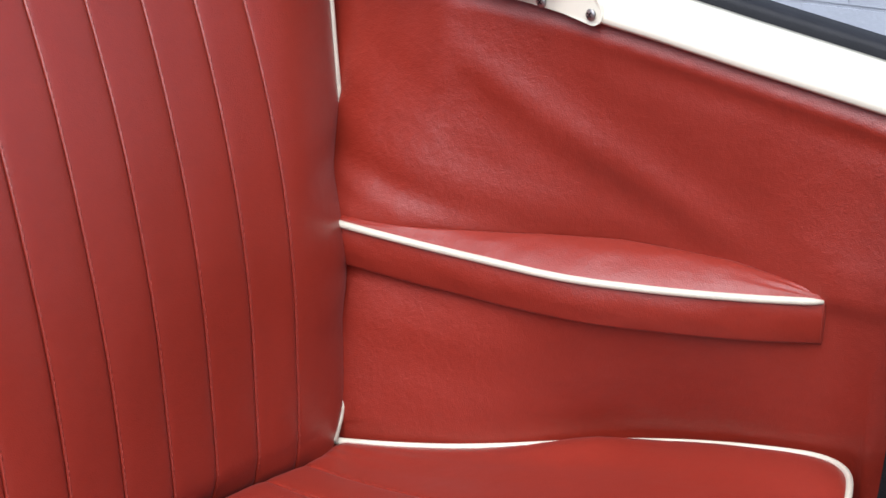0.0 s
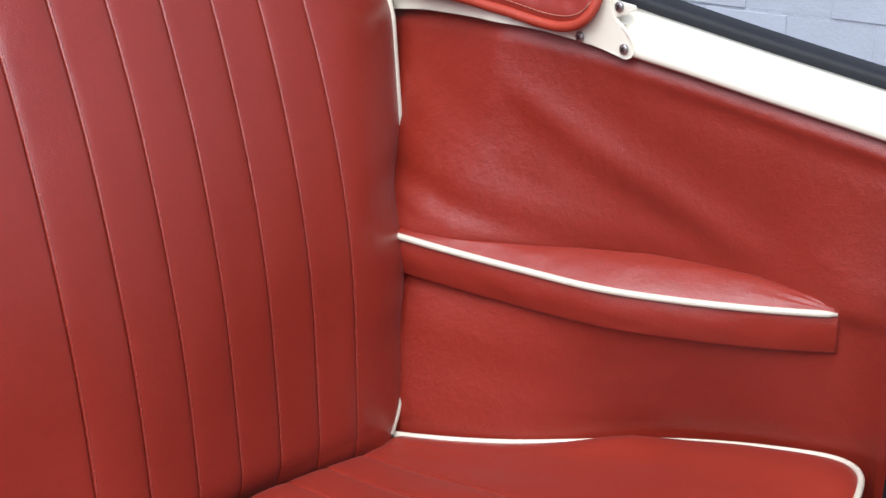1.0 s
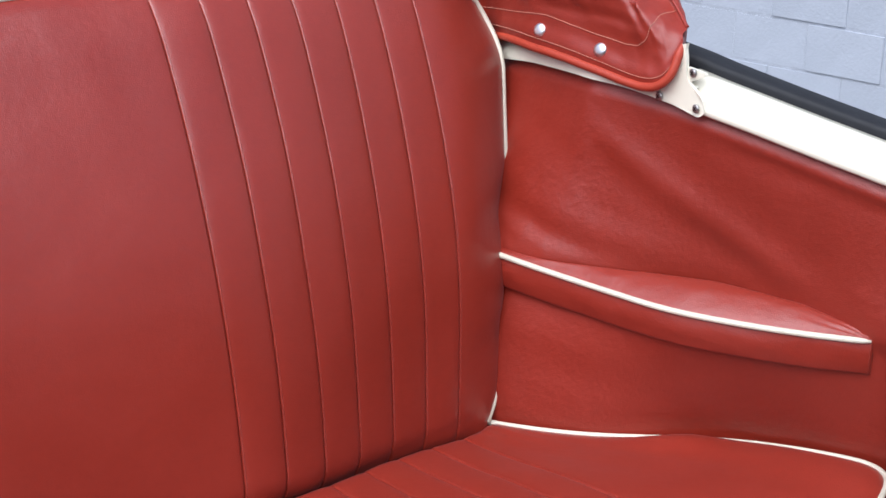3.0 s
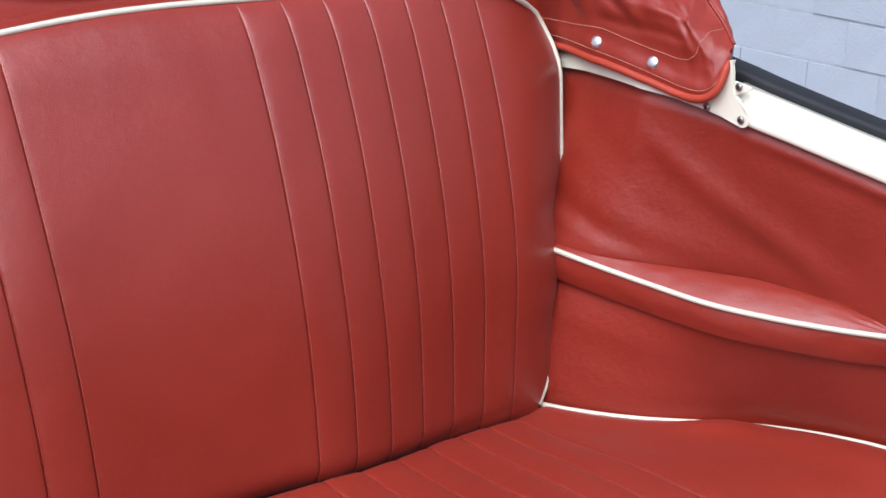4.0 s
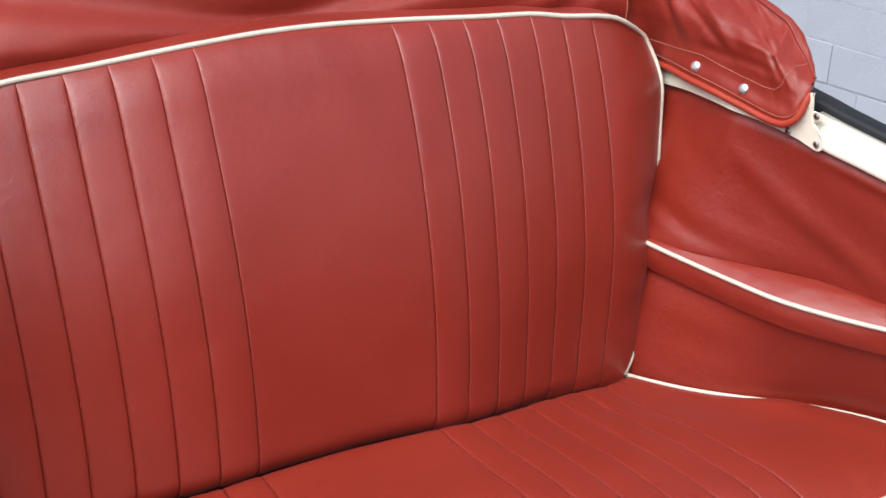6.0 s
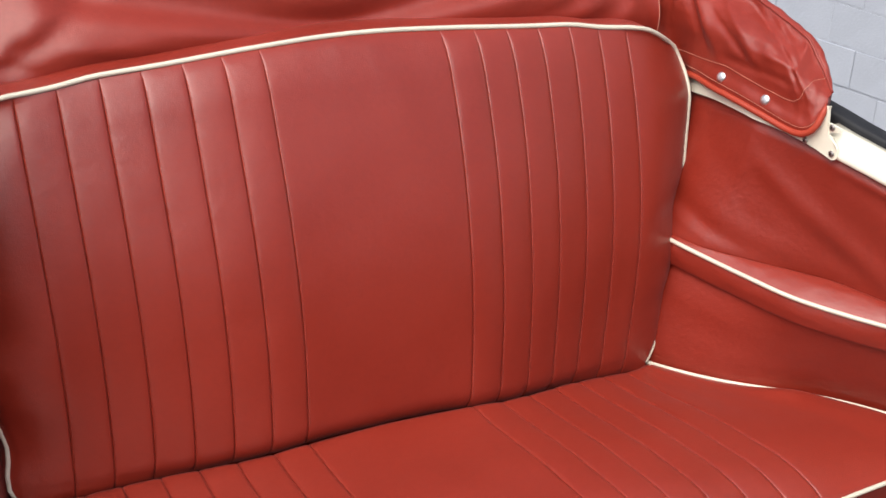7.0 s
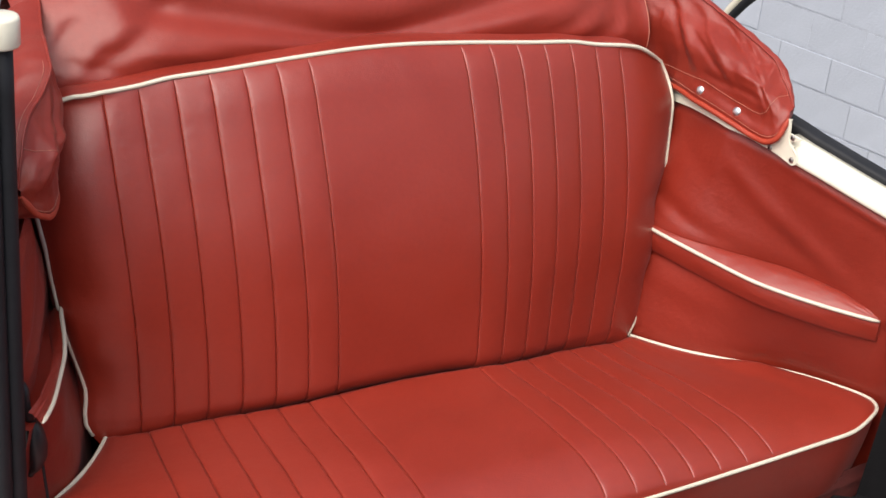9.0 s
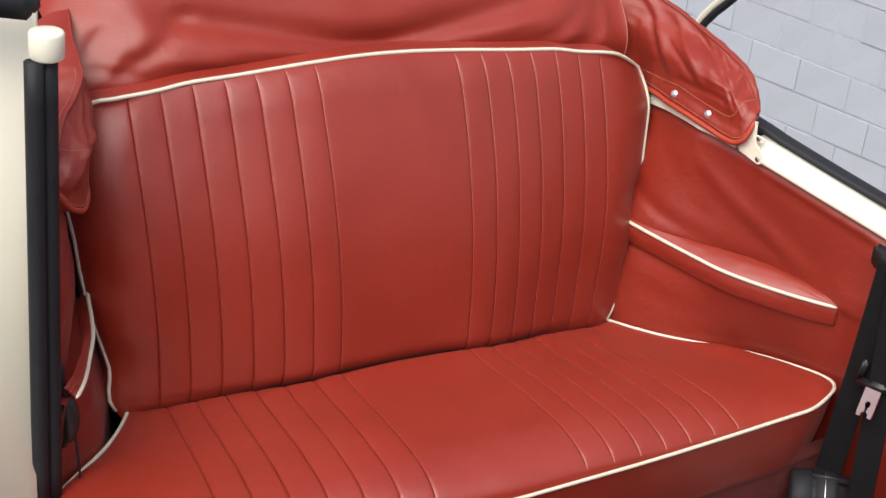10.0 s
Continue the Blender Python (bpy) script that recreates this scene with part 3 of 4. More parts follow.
def boot_point(i, k):
    p, out = BOOT_LINE[i].copy(), boot_frame(i)
    n = len(BOOT_LINE)
    end = min(i, n - 1 - i) - 20
    end -= 10 * smooth(12, 40, end)
    rear = smooth(66, 96, end)
    o, u = between(LOBE_FINE, k)
    o2, u2 = between(REAR_FINE, k)
    o, u = o * (1 - rear) + o2 * rear, u * (1 - rear) + u2 * rear
    h = BOOT_MORE[i].x - p.z
    left = p.x < 0
    if left:
        lobe = 1 - smooth(40, 76, end)
        p.x += 0.030 * lobe
        p.z = min(p.z, 0.905 + 0.2 * (1 - lobe)) + 0.030 * lobe
        h = BOOT_MORE[i].x + 0.06 * lobe - p.z
    q = p + out * o * BOOT_MORE[i].y + Vector((0, 0, u * h))
    ahead = max(0, FRONT_ROWS - min(i, n - 1 - i)) / FRONT_ROWS
    if ahead:
        # the front of each lobe closes in a rounded end
        low = q.z
        mid = p + out * 0.5 * BOOT_MORE[i].y + Vector((0, 0, 0.50 * h))
        q = mid + (q - mid) * math.sqrt(max(0.0, 1 - ahead ** 2.2)) + Vector((0, -0.022 * math.sin(ahead * math.pi / 2), 0))
        if left:
            q.z -= 0.03 * ahead
            q.y -= 0.020 * math.sin(ahead * math.pi / 2)
    slant = 1.0 if k > 42 else smooth(-0.05, 0.70, u)
    slant += (0.62 - slant) * ahead ** 1.5
    q.y += 0.0 if left else 0.044 * slant * smooth(30, -4, end)
    w = smooth(0.12, 0.45, u) * smooth(-18, 6, end)
    f = noise.noise((q.x * 4, q.y * 4, q.z * 8)) + 0.5 * noise.noise((q.x * 11, q.y * 11, q.z * 6 + 4))
    ridge = abs(noise.noise((q.x * 7 + 3 * q.z, q.y * 7 - 3 * q.z, 5.1)))
    fan = sum(h2 * math.exp(-(((end - c - 7 * (u - 0.5)) / w2) ** 2)) for c, w2, h2 in FAN) * smooth(0.0, 0.25, u)
    dent = 0.6 * math.exp(-((end - 36) / 6) ** 2) * smooth(0.25, 0.6, u)
    c = abs(q.x)
    for (ea, ua), (eb, ub), wide, tall in LOBE_FOLDS:
        de, du = (eb - ea) / 60, ub - ua
        g = math.hypot(de, du)
        along = ((end - ea) / 60 * de + (u - ua) * du) / g ** 2
        off = ((end - ea) / 60 * du - (u - ua) * de) / g
        if abs(off) < 3 * wide:
            fan += 0.75 * tall * math.exp(-(off / wide) ** 2) * smooth(-0.2, 0.15, along) * smooth(1.25, 0.7, along)
    # across the rear one long hollow under the roll, rising to both sides, and short folds where the cloth bunches at the corners
    off = q.z - 1.054 - 0.17 * (math.sqrt((q.x - 0.02) ** 2 + 0.0016) - 0.04)
    crease = 0.026 * math.exp(-(off / (0.013 if off < 0 else 0.034)) ** 2) * smooth(0.46, 0.34, c)
    swell = 0.0
    for (xa, za), (xb, zb), wide, tall in REAR_FOLDS:
        dx, dz = xb - xa, zb - za
        g = math.hypot(dx, dz)
        k2 = ((q.x - xa) * dx + (q.z - za) * dz) / g ** 2
        aside = ((q.x - xa) * dz - (q.z - za) * dx) / g
        if abs(aside) < 3 * wide:
            swell += 0.7 * tall * math.exp(-(aside / wide) ** 2) * smooth(-0.3, 0.15, k2) * smooth(1.35, 0.75, k2)
    pocket = 0.006 * noise.noise((q.x * 14, q.z * 20, 2.2)) * smooth(0.22, 0.42, c) + 0.003 * noise.noise((q.x * 5, q.z * 9, 1.2))
    fan *= smooth(-4, 14, end)
    d = (1 - rear) * w * (0.011 * f - 0.006 * (ridge - 0.25) - 0.010 * dent) + 0.009 * fan + rear * (swell - crease + pocket + 0.006 * f * smooth(0.1, 0.3, u))
    return q - out * d + Vector((0, 0, 0.5 * d * (1 - rear)))


cover = thing("folded_roof_cover", "red vinyl cover over the folded roof, creased", "roof cover")
N = len(BOOT_LINE)
CUTS = [114, N - 115]
for a, b in zip(CUTS, CUTS[1:]):
    part("cover_panel", grid(boot_point, list(range(a, b + 1)), list(range(len(BOOT_FINE)))), BOOT, cover)
for c in (114, N - 115):
    part("seam", tube([Vector(boot_point(c, k)) for k in range(2, 46)], 0.0008, 5), THREAD, cover)

# the two ends beside the seat: hem, welt along the crest, how far the inner side bulges, how far the outer side spreads
END_HEM = [(0.560, 0.200, 0.935), (0.628, 0.170, 0.918), (0.621, 0.10, 0.926), (0.614, 0.04, 0.929), (0.617, -0.02, 0.928), (0.629, -0.075, 0.921), (0.641, -0.122, 0.914), (0.646, -0.155, 0.918), (0.654, -0.172, 0.935), (0.668, -0.173, 0.968)]
END_WELT = [(0.570, 0.262, 1.130), (0.634, 0.190, 1.112), (0.664, 0.11, 1.092), (0.677, 0.05, 1.076), (0.686, 0.00, 1.062), (0.692, -0.045, 1.050), (0.696, -0.080, 1.038), (0.698, -0.104, 1.016), (0.697, -0.128, 0.999), (0.690, -0.156, 0.981)]
END_BULGE = [0.0, 0.022, 0.025, 0.030, 0.032, 0.032, 0.030, 0.025, 0.015, 0.003]
FAR_HEM = [(-0.56, 0.205, 0.95), (-0.6, 0.17, 0.965), (-0.5935, 0.115, 0.9575), (-0.589, 0.07, 0.947), (-0.5885, 0.025, 0.9355), (-0.588, -0.015, 0.918), (-0.598, -0.055, 0.913), (-0.614, -0.086, 0.914), (-0.635, -0.102, 0.93), (-0.656, -0.108, 0.962)]
FAR_WELT = [(-0.545, 0.262, 1.13), (-0.56, 0.175, 1.11), (-0.5655, 0.125, 1.1085), (-0.571, 0.08, 1.103), (-0.5745, 0.05, 1.0895), (-0.596, 0.015, 1.066), (-0.622, -0.025, 1.054), (-0.639, -0.058, 1.032), (-0.65, -0.085, 1.006), (-0.659, -0.102, 0.974)]
FAR_BULGE = [0.0, 0.010, 0.010, 0.012, 0.014, 0.020, 0.026, 0.024, 0.014, 0.003]
# ridges and hollows of the cloth: from and to (along, up), width, height
END_FOLDS = [((0.00, 0.98), (0.22, 0.34), 0.045, 0.0085), ((0.04, 0.80), (0.16, 0.30), 0.030, -0.0075), ((0.10, 1.00), (0.42, 0.40), 0.045, 0.0065), ((0.16, 0.62), (0.40, 0.36), 0.030, -0.0055),
             ((0.26, 0.94), (0.66, 0.50), 0.040, -0.0060), ((0.40, 0.98), (0.68, 0.62), 0.035, 0.0060), ((0.70, 0.58), (0.62, 0.98), 0.045, 0.0055), ((0.70, 0.58), (0.84, 0.36), 0.050, 0.0030),
             ((0.70, 0.58), (0.44, 0.48), 0.035, 0.0050), ((0.78, 0.72), (0.86, 0.98), 0.060, -0.0035), ((0.54, 0.82), (0.62, 0.70), 0.040, -0.0050), ((0.30, 0.30), (0.62, 0.40), 0.030, -0.0045)]


def along(points, u):
    """The place u on a smooth line through evenly spaced points: 0 at the second, 1 at the last."""
    p = [Vector(q) if hasattr(q, "__len__") else Vector((q, 0, 0)) for q in points]
    k = min(1 + u * (len(p) - 2), len(p) - 1.0001)
    i = int(k)
    t = k - i
    b, c = p[i], p[i + 1]
    a = p[i - 1] if i else b * 2 - c
    d = p[i + 2] if i + 2 < len(p) else c * 2 - b
    return 0.5 * (2 * b + (c - a) * t + (2 * a - 5 * b + 4 * c - d) * t * t + (3 * b - a - 3 * c + d) * t ** 3)


def cover_end(side):
    hem, welt, bulge = (END_HEM, END_WELT, END_BULGE) if side > 0 else (FAR_HEM, FAR_WELT, FAR_BULGE)
    seed = 3.1 + side
    us = steps(-0.125, 0.80, 74)[:-1] + steps(0.80, 1.0, 30)
    inner_v, outer_v = steps(0, 1, 44), steps(0, 1, 20)

    def inner(u, v):
        h, w, b = along(hem, u), along(welt, u), along(bulge, u).x
        line = (along(hem, min(1, u + 0.02)) - along(hem, max(-0.12, u - 0.02))).normalized()
        out = line.cross(w - h).normalized() * side
        if out.x * side > 0:
            out = -out
        full = 0.0045 * smooth(0.0, 0.08, v) * smooth(1.0, 0.6, v) * smooth(1.0, 0.85, u) + b * (0.10 * math.sin(math.pi * min(1, v / 0.3)) + math.sin(math.pi * smooth(0.16, 1.0, v) ** 0.8))
        p = h.lerp(w, v) + (out + Vector((0, 0, 0.5))).normalized() * full
        d = 0.0
        for (ua, va), (ub, vb), wide, tall in END_FOLDS:
            du, dv = (ub - ua) * 1.7, vb - va
            g = math.hypot(du, dv)
            k = ((u - ua) * 1.7 * du + (v - va) * dv) / g ** 2
            off = ((u - ua) * 1.7 * dv - (v - va) * du) / g
            if abs(off) < 3 * wide:
                d += tall * math.exp(-(off / wide) ** 2) * smooth(-0.25, 0.15, k) * smooth(1.3, 0.75, k)
        d += 0.0035 * noise.noise((u * 9, v * 4, seed)) + 0.0015 * noise.noise((u * 22, v * 12, seed + 2))
        d *= 0.8 * smooth(0.16, 0.36, v) * smooth(1.0, 0.93, v) * smooth(0.97, 0.80, u)
        d += 0.0016 * noise.noise((u * 14, v * 5, seed + 5)) * smooth(0.0, 0.1, v) * smooth(1.0, 0.93, v) * smooth(1.0, 0.85, u)
        return p + out * d

    def outer(u, v):
        w, h = along(welt, u), along(hem, u)
        wide = (0.030 if side > 0 else 0.105) * (1 - roundoff(0.55, 1.0, u)) + 0.003
        low = max(0.0, w.z - h.z)
        a = v * math.pi * 0.5
        swell = 0.010 if side > 0 else 0.004
        p = w + Vector((side * (wide * math.sin(a) ** 0.9), 0.012 * v * smooth(0.7, 1.0, u), swell * math.sin(math.pi * min(1, v * 1.6)) * smooth(1.0, 0.8, u) - low * (1 - math.cos(a))))
        return p + Vector((side * 0.4, 0, 1)) * (0.003 * noise.noise((u * 12, v * 5, seed + 8)) * smooth(0, 0.2, v) * smooth(1.0, 0.9, u))

    part("cover_end", grid(inner, us, inner_v, flip=side < 0), BOOT, cover)
    part("lining", grid(lambda u, k: inner(u, 0.0).lerp(outer(u, 1.0), k), us, steps(0, 1, 4), flip=side > 0), BOOT, cover)
    part("cover_end", grid(outer, us, outer_v, flip=side < 0), BOOT, cover, "outer side of the cover")
    ridge = [inner(u, 1.0) + Vector((0, 0, 0.0008 + 0.0012 * noise.noise((u * 30, seed, 1.1)))) for u in us]
    part("welt", tube(ridge, 0.0024, 6), BOOT, cover, "raised seam along the crest")
    part("binding", tube([inner(u, 0.0) + Vector((0, 0, 0.001 + 0.0012 * noise.noise((u * 13, seed, 6.1)))) for u in us], lambda k: 0.0052 * (1 - 0.5 * smooth(0.94, 1.0, k)), 10, squash=1.0), BINDING, cover, "orange-red edge binding")

    def thread(fn, uvs):
        pts = [fn(u, v) for u, v in uvs]
        verts, faces = [], []
        for a, b in zip(pts, pts[1:]):
            n = max(1, round((b - a).length / 0.0042))
            d = (b - a) / n
            out = Vector((-side * 0.55, -0.45, 0.35)) * 0.0006
            for q in range(n):
                v, f = tube([a + d * (q + 0.08) + out * 0.4, a + d * (q + 0.5) + out, a + d * (q + 0.92) + out * 0.4], 0.00055, 4)
                faces += [tuple(len(verts) + g for g in w) for w in f]
                verts += v
        part("stitch_line", (verts, faces), THREAD, cover, "pale stitching")

    bend = [(0.0, 0.16), (0.16, 0.19), (0.30, 0.24), (0.39, 0.235), (0.475, 0.24), (0.59, 0.26), (0.65, 0.285), (0.725, 0.35), (0.80, 0.52), (0.85, 0.82), (0.88, 1.0)] if side > 0 else \
           [(0.0, 0.13), (0.45, 0.13), (0.53, 0.15), (0.60, 0.34), (0.74, 0.76), (0.80, 1.0)]
    turn = [(u, interp(bend, u)) for u in steps(0.02, bend[-1][0], 80)]
    thread(inner, turn)
    thread(inner, [(u, 0.062 + 0.06 * smooth(0.9, 1.0, u)) for u in steps(0.02, 0.97, 70)])
    if side < 0:
        thread(outer, [(u, 0.05) for u in steps(0.3, 0.95, 50)])
    for u, v in ((0.288, 0.125), (0.50, 0.148)) if side > 0 else ():
        part("snap_fastener", lathe([(0.0082, -0.002), (0.0086, 0.001), (0.0078, 0.0026), (0.005, 0.0034), (0.0004, 0.0036)], inner(u, v), (-side, -0.4, 0.4), 18), STEEL, cover, "round polished snap fastener")


cover_end(1)
cover_end(-1)

# ---- cream body edge under the cover ----
def body_edge(side):
    edge = thing("body_edge", "cream painted body edge under the roof cover", "body edge")

    def strip(y, u):
        x = wall_x(y, 0.95) - 0.007 + 0.03 * smooth(0.6, 1.0, u) + 0.012 * smooth(0.2, 0.6, u) * smooth(-0.16, -0.12, y)
        return side * x, y, edge_z(y) - 0.001 + (0.026 - 0.006 * smooth(-0.15, 0.05, y)) * min(1, u / 0.6) + 0.004 * u

    part("strip", grid(strip, steps(0.16, -0.190, 28), [0, 0.3, 0.55, 0.65, 0.8, 1.0], flip=side < 0), CREAM, edge)

    def plate(name, outline, off, thick):
        """A flat pressed piece: outline of (y, z) about the front screw, set off the strip."""
        bm = bmesh.new()
        rows = []
        for d in (0.0, thick):
            rows.append([bm.verts.new((wall_x(-0.197 + b, 0.95) + off + d, -0.197 + b, 0.898 + c)) for b, c in outline])
        bm.faces.new(rows[0])
        bm.faces.new(rows[1][::-1])
        for q in range(len(outline)):
            bm.faces.new((rows[0][q], rows[1][q], rows[1][(q + 1) % len(outline)], rows[0][(q + 1) % len(outline)]))
        bmesh.ops.recalc_face_normals(bm, faces=bm.faces[:])
        return part(name, bm, CREAM, edge, flat=True)

    arc = [(-0.0085 * math.cos(a), -0.001 - 0.0085 * math.sin(a)) for a in steps(-0.5, 1.7, 7)]
    back = [(0.030, -0.0005), (0.057, 0.0085), (0.060, 0.016), (0.046, 0.026), (0.034, 0.042), (0.027, 0.058), (0.024, 0.071), (0.017, 0.073), (0.018, 0.067)]
    plate("corner_plate", arc + back + [(0.0165, 0.056), (0.0155, 0.040), (0.013, 0.031), (0.0085, 0.025), (0.0035, 0.021), (-0.003, 0.015), (-0.0065, 0.009)], -0.008, 0.004)
    plate("corner_ear", [(0.015, 0.028), (0.015, 0.046), (-0.0055, 0.0425), (-0.0065, 0.0395), (-0.004, 0.0375)], -0.0065, 0.004)
    for y, z, off in ((-0.151, 0.9050, -0.009), (-0.1965, 0.8985, -0.009), (-0.189, 0.9385, -0.0075)):
        x = wall_x(y, 0.95) + off
        sc = part("screw", lathe([(0.0052, -0.001), (0.0052, 0.0008), (0.0044, 0.0018), (0.001, 0.0020)], (side * x, y, z), (-side, 0, 0), 16), BOLT, edge, "dull cross-head screw")
        # dark bars on the head paint the shade of its cross recess
        part("slot_shade", box((0.0008, 0.0058, 0.0012), 0, (side * (x - 0.0020), y, z), (35, 0, 0)), DARK, sc, flat=True)
        part("slot_shade", box((0.0008, 0.0012, 0.0058), 0, (side * (x - 0.0022), y, z), (35, 0, 0)), DARK, sc, flat=True)


body_edge(1)

# ---- car body round the seat ----
shell = thing("car_body", "cream painted open car body tub", "car body")
part("floor_pan", box((1.50, 1.60, 0.03), 0.004, (0, -0.45, 0.035)), CARPET, shell, "dark red carpeted floor")


def outer(y, z):
    top = min(0.90, edge_z(y) + 0.01)
    return edge_x(y) + 0.070 + 0.05 * math.sin(math.pi * min(1, max(0, (z + 0.05) / 0.95))), y, -0.05 + (z + 0.05) * (top + 0.05) / 0.95


part("quarter_panel", grid(outer, steps(0.55, -1.0, 20), steps(-0.05, 0.90, 14)), CREAM, shell)
part("quarter_panel", grid(lambda y, z: (-outer(y, z)[0], y, z), steps(0.55, -0.14, 20), steps(-0.05, 0.90, 14), flip=True), CREAM, shell)
# the sill's extra height is added, unseen, to cut low light from the left
part("sill", box((0.05, 0.56, 0.56), 0.012, (-0.775, -0.735, 0.30)), CREAM, shell, "cream painted door sill, raised out of view to block low side light")
part("bulkhead", box((1.36, 0.02, 0.80), 0.004, (0, 0.30, 0.48)), CARPET, shell, "dark carpeted bulkhead")
part("rear_panel", box((1.40, 0.02, 0.95), 0.004, (0, 0.52, 0.42)), CREAM, shell)
part("rear_shelf", box((1.36, 0.30, 0.02), 0.003, (0, 0.36, 0.88)), TRIM, shell)
# unseen panel, added to keep low front light off the cushion's front
part("shade_panel", box((1.56, 0.03, 0.62), 0.01, (0.02, -0.955, 0.35)), CARPET, shell, "plain dark red panel added out of view to block low front light")
part("seat_base", box((1.36, 0.42, 0.24), 0.02, (0, -0.24, 0.20)), TRIM, shell, "red vinyl seat base")


def kick(x, u):
    return x, -0.502 + 0.045 * (x / 0.7) ** 2 - 0.003 * math.exp(-((u - 0.90) / 0.03) ** 2), 0.05 + u * 0.335


part("kick_panel", grid(kick, steps(-0.78, 0.78, 30), steps(0, 0.8, 10) + steps(0.8, 1, 14)[1:]), CARPET, shell, "dark red panel under the seat")

# ---- post beside the seat ----
post = thing("door_post", "cream painted post with black rubber seal and cap", "door post")
LOW, HIGH = Vector((-0.721, -0.25, 0.48)), Vector((-0.702, -0.25, 1.246))
part("post_panel", box((0.72, 0.03, 0.93), 0.006, (-0.717 - 0.36 * math.cos(radians(30)), -0.212 + 0.36 * math.sin(radians(30)), 0.817), (-11, -1.4, -30)), CREAM, post)
part("rubber_seal", tube([LOW.lerp(HIGH, k) + Vector((0.008, 0, 0)) for k in steps(0, 1, 12)], 0.014, 10), RUBBER, post)
part("rubber_seal", tube([LOW.lerp(HIGH, k) + Vector((-0.014, -0.010, 0)) for k in steps(0, 1, 12)], 0.014, 10), RUBBER, post, "ribbed black rubber seal lip")
part("cap", lathe([(0.0, -0.020), (0.023, -0.020), (0.025, -0.017), (0.025, 0.016), (0.0235, 0.0195), (0.020, 0.0205), (0.0, 0.021)], (-0.695, -0.25, 1.266), (0.02, 0, 1), 28), CREAM, post, "round cream cap")
part("top_bar", box((0.72, 0.05, 0.045), 0.012, (-0.70 - 0.36 * math.cos(radians(30)), -0.225 + 0.36 * math.sin(radians(30)), 1.318), (0, 0, -30)), RUBBER, post, "black rubber covered bar")

# ---- seat belts ----
def strap(points, width, across, thick=0.0016):
    """A flat band along points; across: the band's wide direction."""
    pts, a = spline(points, 6), Vector(across).normalized()
    verts, faces = [], []
    for i, p in enumerate(pts):
        d = (pts[min(i + 1, len(pts) - 1)] - pts[max(i - 1, 0)]).normalized()
        w = (a - d * a.dot(d)).normalized()
        nrm = d.cross(w)
        verts += [p - w * width / 2 - nrm * thick, p + w * width / 2 - nrm * thick, p + w * width / 2 + nrm * thick, p - w * width / 2 + nrm * thick]
    for i in range(len(pts) - 1):
        for k in range(4):
            faces.append((i * 4 + k, i * 4 + (k + 1) % 4, i * 4 + 4 + (k + 1) % 4, i * 4 + 4 + k))
    faces += [(3, 2, 1, 0), tuple(len(pts) * 4 - 4 + k for k in range(4))]
    return verts, faces


belt = thing("seat_belt", "black seat belt with reel and steel tongue hanging beside the seat", "seat belt", "seat belts")
part("webbing", strap([(0.745, -0.498, 0.270), (0.746, -0.509, 0.450), (0.747, -0.519, 0.650), (0.749, -0.523, 0.820)], 0.052, (-0.42, 0.9, 0.05)), WEBBING, belt, flat=True)
part("webbing", strap([(0.740, -0.608, 0.080), (0.740, -0.605, 0.300), (0.740, -0.588, 0.520), (0.747, -0.553, 0.810)], 0.050, (-0.35, 0.93, 0.05)), WEBBING, belt, "second run of the black webbing", flat=True)
guide = part("belt_guide", box((0.02, 0.075, 0.05), 0.009, (0.752, -0.508, 0.822), (0, 0, 5), 3), PLASTIC, belt, "black plastic belt guide")
REEL = Vector((0.712, -0.512, 0.296))
reel = part("reel_housing", lathe([(0.0, -0.046), (0.050, -0.046), (0.057, -0.038), (0.057, -0.006), (0.054, -0.004), (0.054, 0.004), (0.057, 0.006), (0.057, 0.038), (0.050, 0.046), (0.0, 0.046)], REEL, (0.75, -0.62, 0.12), 32), RUBBER, belt, "black plastic reel housing")
part("reel_seam", lathe([(0.0576, -0.001), (0.0578, 0.0), (0.0576, 0.001)], REEL + Vector((0.016, -0.014, 0.003)), (0.75, -0.62, 0.12), 32), STEEL, reel, "thin bright seam")
part("reel_bracket", box((0.010, 0.115, 0.07), 0.003, (0.748, -0.533, 0.268), (0, 0, 0)), STEEL, reel, "steel mounting bracket")
part("reel_cage", box((0.088, 0.062, 0.050), 0.006, (0.735, -0.528, 0.322), (20, 8, -40)), PLASTIC, reel, "black plastic webbing guide")
part("reel_slot", box((0.078, 0.012, 0.012), 0.004, (0.728, -0.530, 0.352), (18, 0, -40)), PLASTIC, reel)
part("tongue_grip", box((0.012, 0.078, 0.017), 0.004, (0.735, -0.560, 0.590), (-16, 0, 0)), PLASTIC, belt, "black plastic tongue grip")
part("tongue_grip", box((0.012, 0.014, 0.050), 0.004, (0.735, -0.530, 0.605), (10, 0, 0)), PLASTIC, belt)

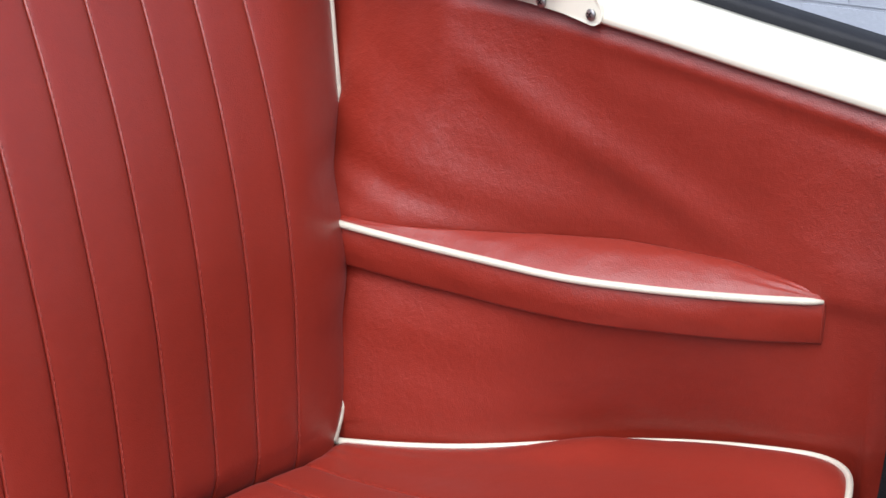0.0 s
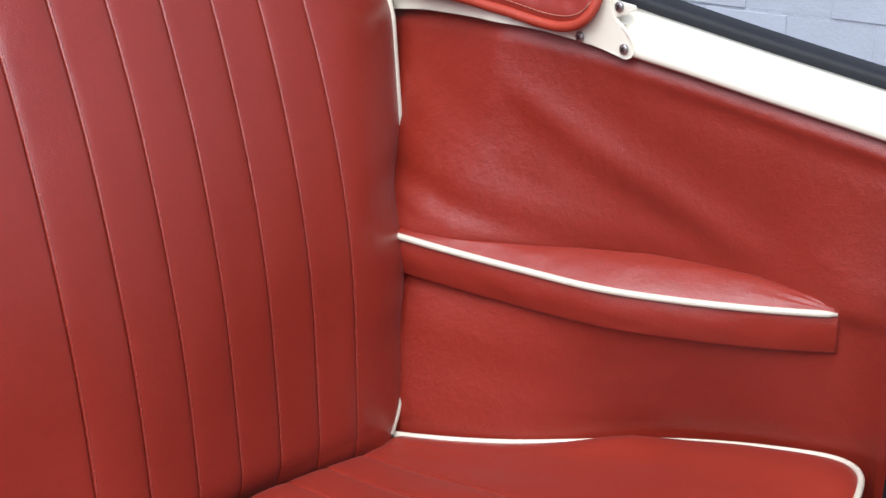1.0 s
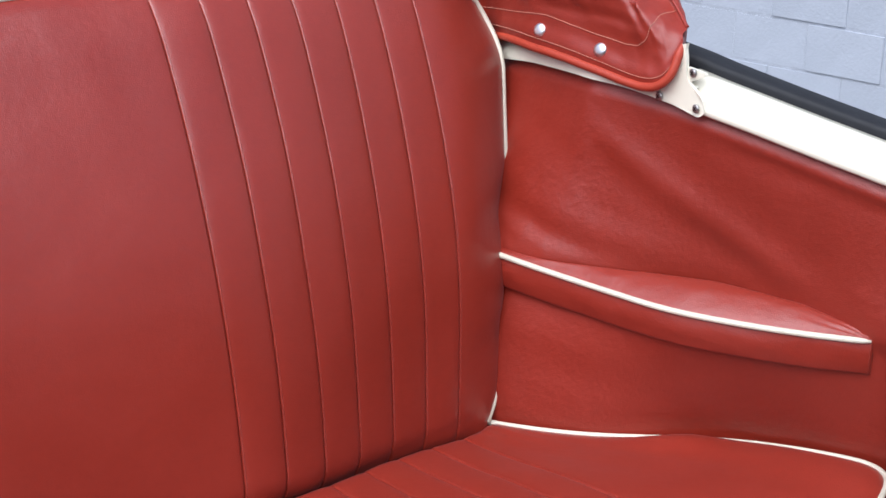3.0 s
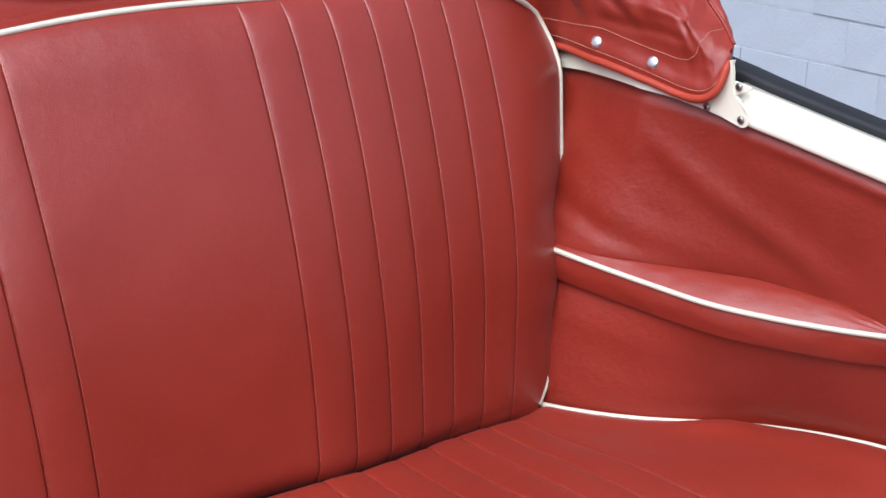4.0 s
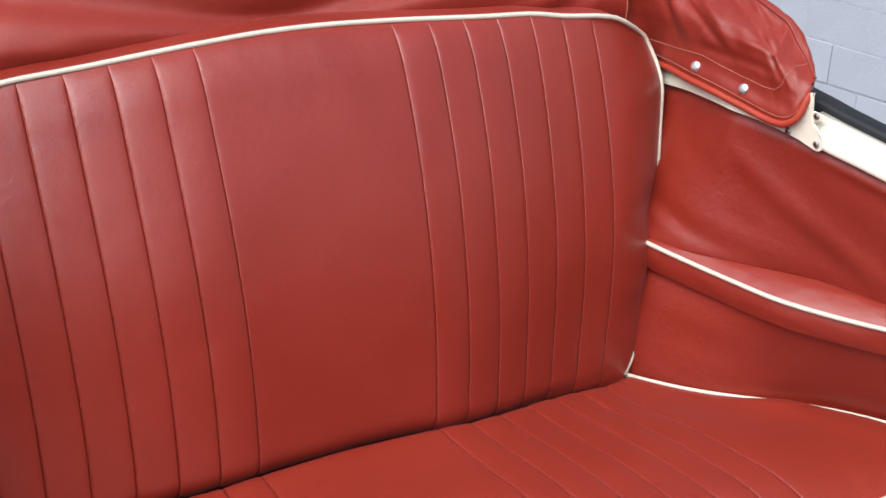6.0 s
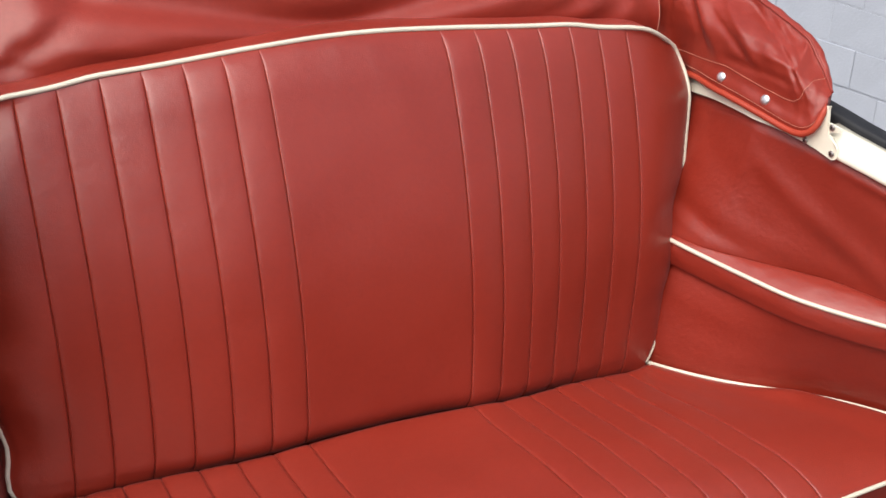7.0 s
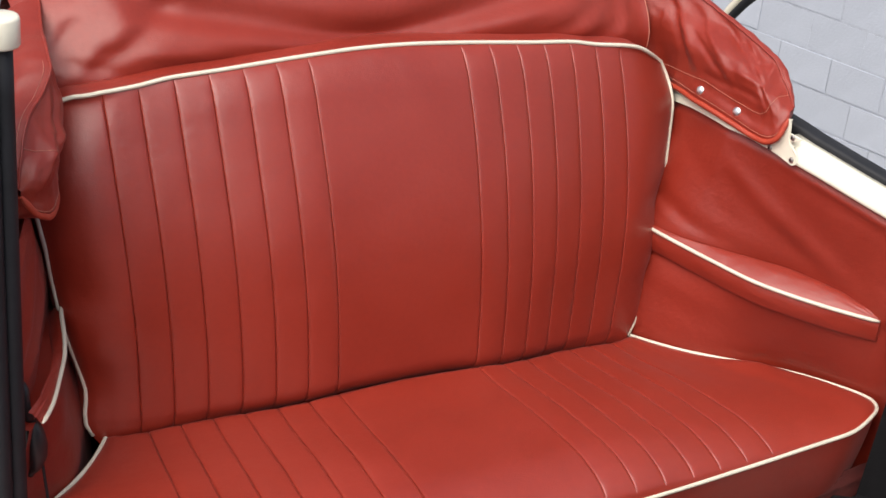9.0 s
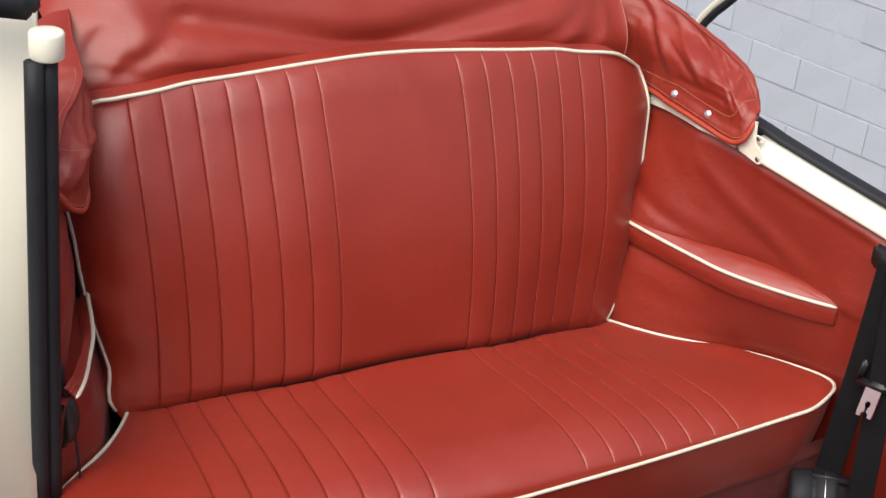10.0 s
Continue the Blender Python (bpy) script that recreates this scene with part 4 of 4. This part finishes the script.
def tongue_plate():
    """A steel plate with rounded shoulders, a round hole and two prongs at its end."""
    outline = [(-0.018, 0.026), (0.018, 0.026), (0.018, -0.020), (0.0165, -0.029), (0.0085, -0.029), (0.0075, -0.022), (0.0025, -0.019), (0.0028, -0.011)]
    outline += [(0.0065 * math.sin(a), -0.0045 - 0.0065 * math.cos(a)) for a in steps(0.5, 2 * math.pi - 0.5, 12)]
    outline += [(-0.0028, -0.011), (-0.0025, -0.019), (-0.0075, -0.022), (-0.0085, -0.029), (-0.0165, -0.029), (-0.018, -0.020)]
    bm = bmesh.new()
    face = bm.faces.new([bm.verts.new((0, y, z)) for y, z in outline])
    made = bmesh.ops.extrude_face_region(bm, geom=[face])
    bmesh.ops.translate(bm, vec=(-0.0026, 0, 0), verts=[v for v in made["geom"] if isinstance(v, bmesh.types.BMVert)])
    bmesh.ops.recalc_face_normals(bm, faces=bm.faces[:])
    bmesh.ops.triangulate(bm, faces=[f for f in bm.faces if len(f.verts) > 4])
    bmesh.ops.transform(bm, matrix=pose(0.720, -0.580, 0.566, -16, 30, 0), verts=bm.verts)
    return bm


tongue = part("tongue", tongue_plate(), STEEL, belt, "bright steel tongue with a round hole", flat=True)

left_belt = thing("seat_belt", "black seat belt stalk hanging beside the door post", "seat belt", "seat belts")
part("stalk", tube(spline([(-0.684, -0.218, 0.660), (-0.678, -0.222, 0.640), (-0.675, -0.223, 0.610), (-0.677, -0.221, 0.580), (-0.688, -0.218, 0.560)], 6), lambda k: 0.007 + 0.009 * math.sin(math.pi * min(1, k * 1.1)), 12), PLASTIC, left_belt)
part("loop", tube(spline([(-0.694, -0.205, 0.716), (-0.688, -0.214, 0.706), (-0.688, -0.219, 0.685), (-0.683, -0.220, 0.658)], 6), 0.0085, 10), PLASTIC, left_belt, "glossy black loop")
part("cord", tube(spline([(-0.671, -0.226, 0.620), (-0.667, -0.224, 0.560), (-0.662, -0.223, 0.480), (-0.660, -0.225, 0.30)], 6), 0.0022, 6), RUBBER, left_belt, "thin black cord")

# ---- window frame beyond the cover ----
hoop = thing("window_frame", "cream window frame with black rubber seal behind the cover", "window frame")
HOOP = spline([(0.9, 0.372, 0.70), (0.9, 0.366, 0.88), (0.9, 0.345, 0.964), (0.9, 0.308, 1.015), (0.9, 0.268, 1.055), (0.9, 0.20, 1.12), (0.9, 0.10, 1.19), (0.9, -0.06, 1.26), (0.9, -0.3, 1.30)], 8)
part("frame", tube(HOOP, 0.010, 10), CREAM, hoop)
part("rubber_seal", tube([p + Vector((0.0, -0.008, -0.014)) for p in HOOP], 0.009, 8), RUBBER, hoop)

# ---- block wall behind the car ----
BL, BH, JOINT = 0.206, 0.125, 0.0065
WALL_TURN = math.degrees(math.atan2(0.27, 1))
wall_m = Matrix.Translation((2.247, 1.31, 0)) @ pose(0, 0, 0, 0, 0, WALL_TURN)
yard_wall = part("wall_east", box((0.2, 20, 4.0), 0, (0.0975, 0, 1.85)), MORTAR, flat=True)
yard_wall.matrix_world = wall_m
tagged(yard_wall, "pale grey painted concrete block wall with narrow joints", "wall", kind="structure")


def block_verts(y, z, jig):
    h, k = BL / 2 - 0.0007, BH / 2 - JOINT / 2
    e = 0.0010
    f = -0.0045 + jig
    ring = [(f, y - h + e, z - k + e), (f, y + h - e, z - k + e), (f, y + h - e, z + k - e), (f, y - h + e, z + k - e)]
    back = [(0.01, y - h, z - k), (0.01, y + h, z - k), (0.01, y + h, z + k), (0.01, y - h, z + k)]
    return ring + back


BLOCK_FACES = [(0, 3, 2, 1), (0, 1, 5, 4), (1, 2, 6, 5), (2, 3, 7, 6), (3, 0, 4, 7)]
block_meshes = []
for q in range(4):
    me = bpy.data.meshes.new("block")
    me.from_pydata(block_verts(0, 0, 0.0012 * q - 0.002), [], BLOCK_FACES)
    me.materials.append(BLOCK)
    block_meshes.append(me)
rest_v, rest_f = [], []
for row in range(-2, 28):
    for col in range(-48, 48):
        y = (col + 0.5 + 0.5 * (row % 2)) * BL
        z = 0.1205 + BH * (row + 0.5)
        if z < GROUND + 0.06:
            continue
        if -1.3 < y < 1.9 and -0.1 < z < 0.9:
            ob = new("block", random.choice(block_meshes))
            ob.parent = yard_wall
            ob.location = (0, y, z)
        else:
            b = len(rest_v)
            rest_v += block_verts(y, z, random.uniform(-0.002, 0.002))
            rest_f += [tuple(b + q for q in f) for f in BLOCK_FACES]
rest = part("block_rows", (rest_v, rest_f), BLOCK, yard_wall, flat=True)
rest["kind"] = "stuff"
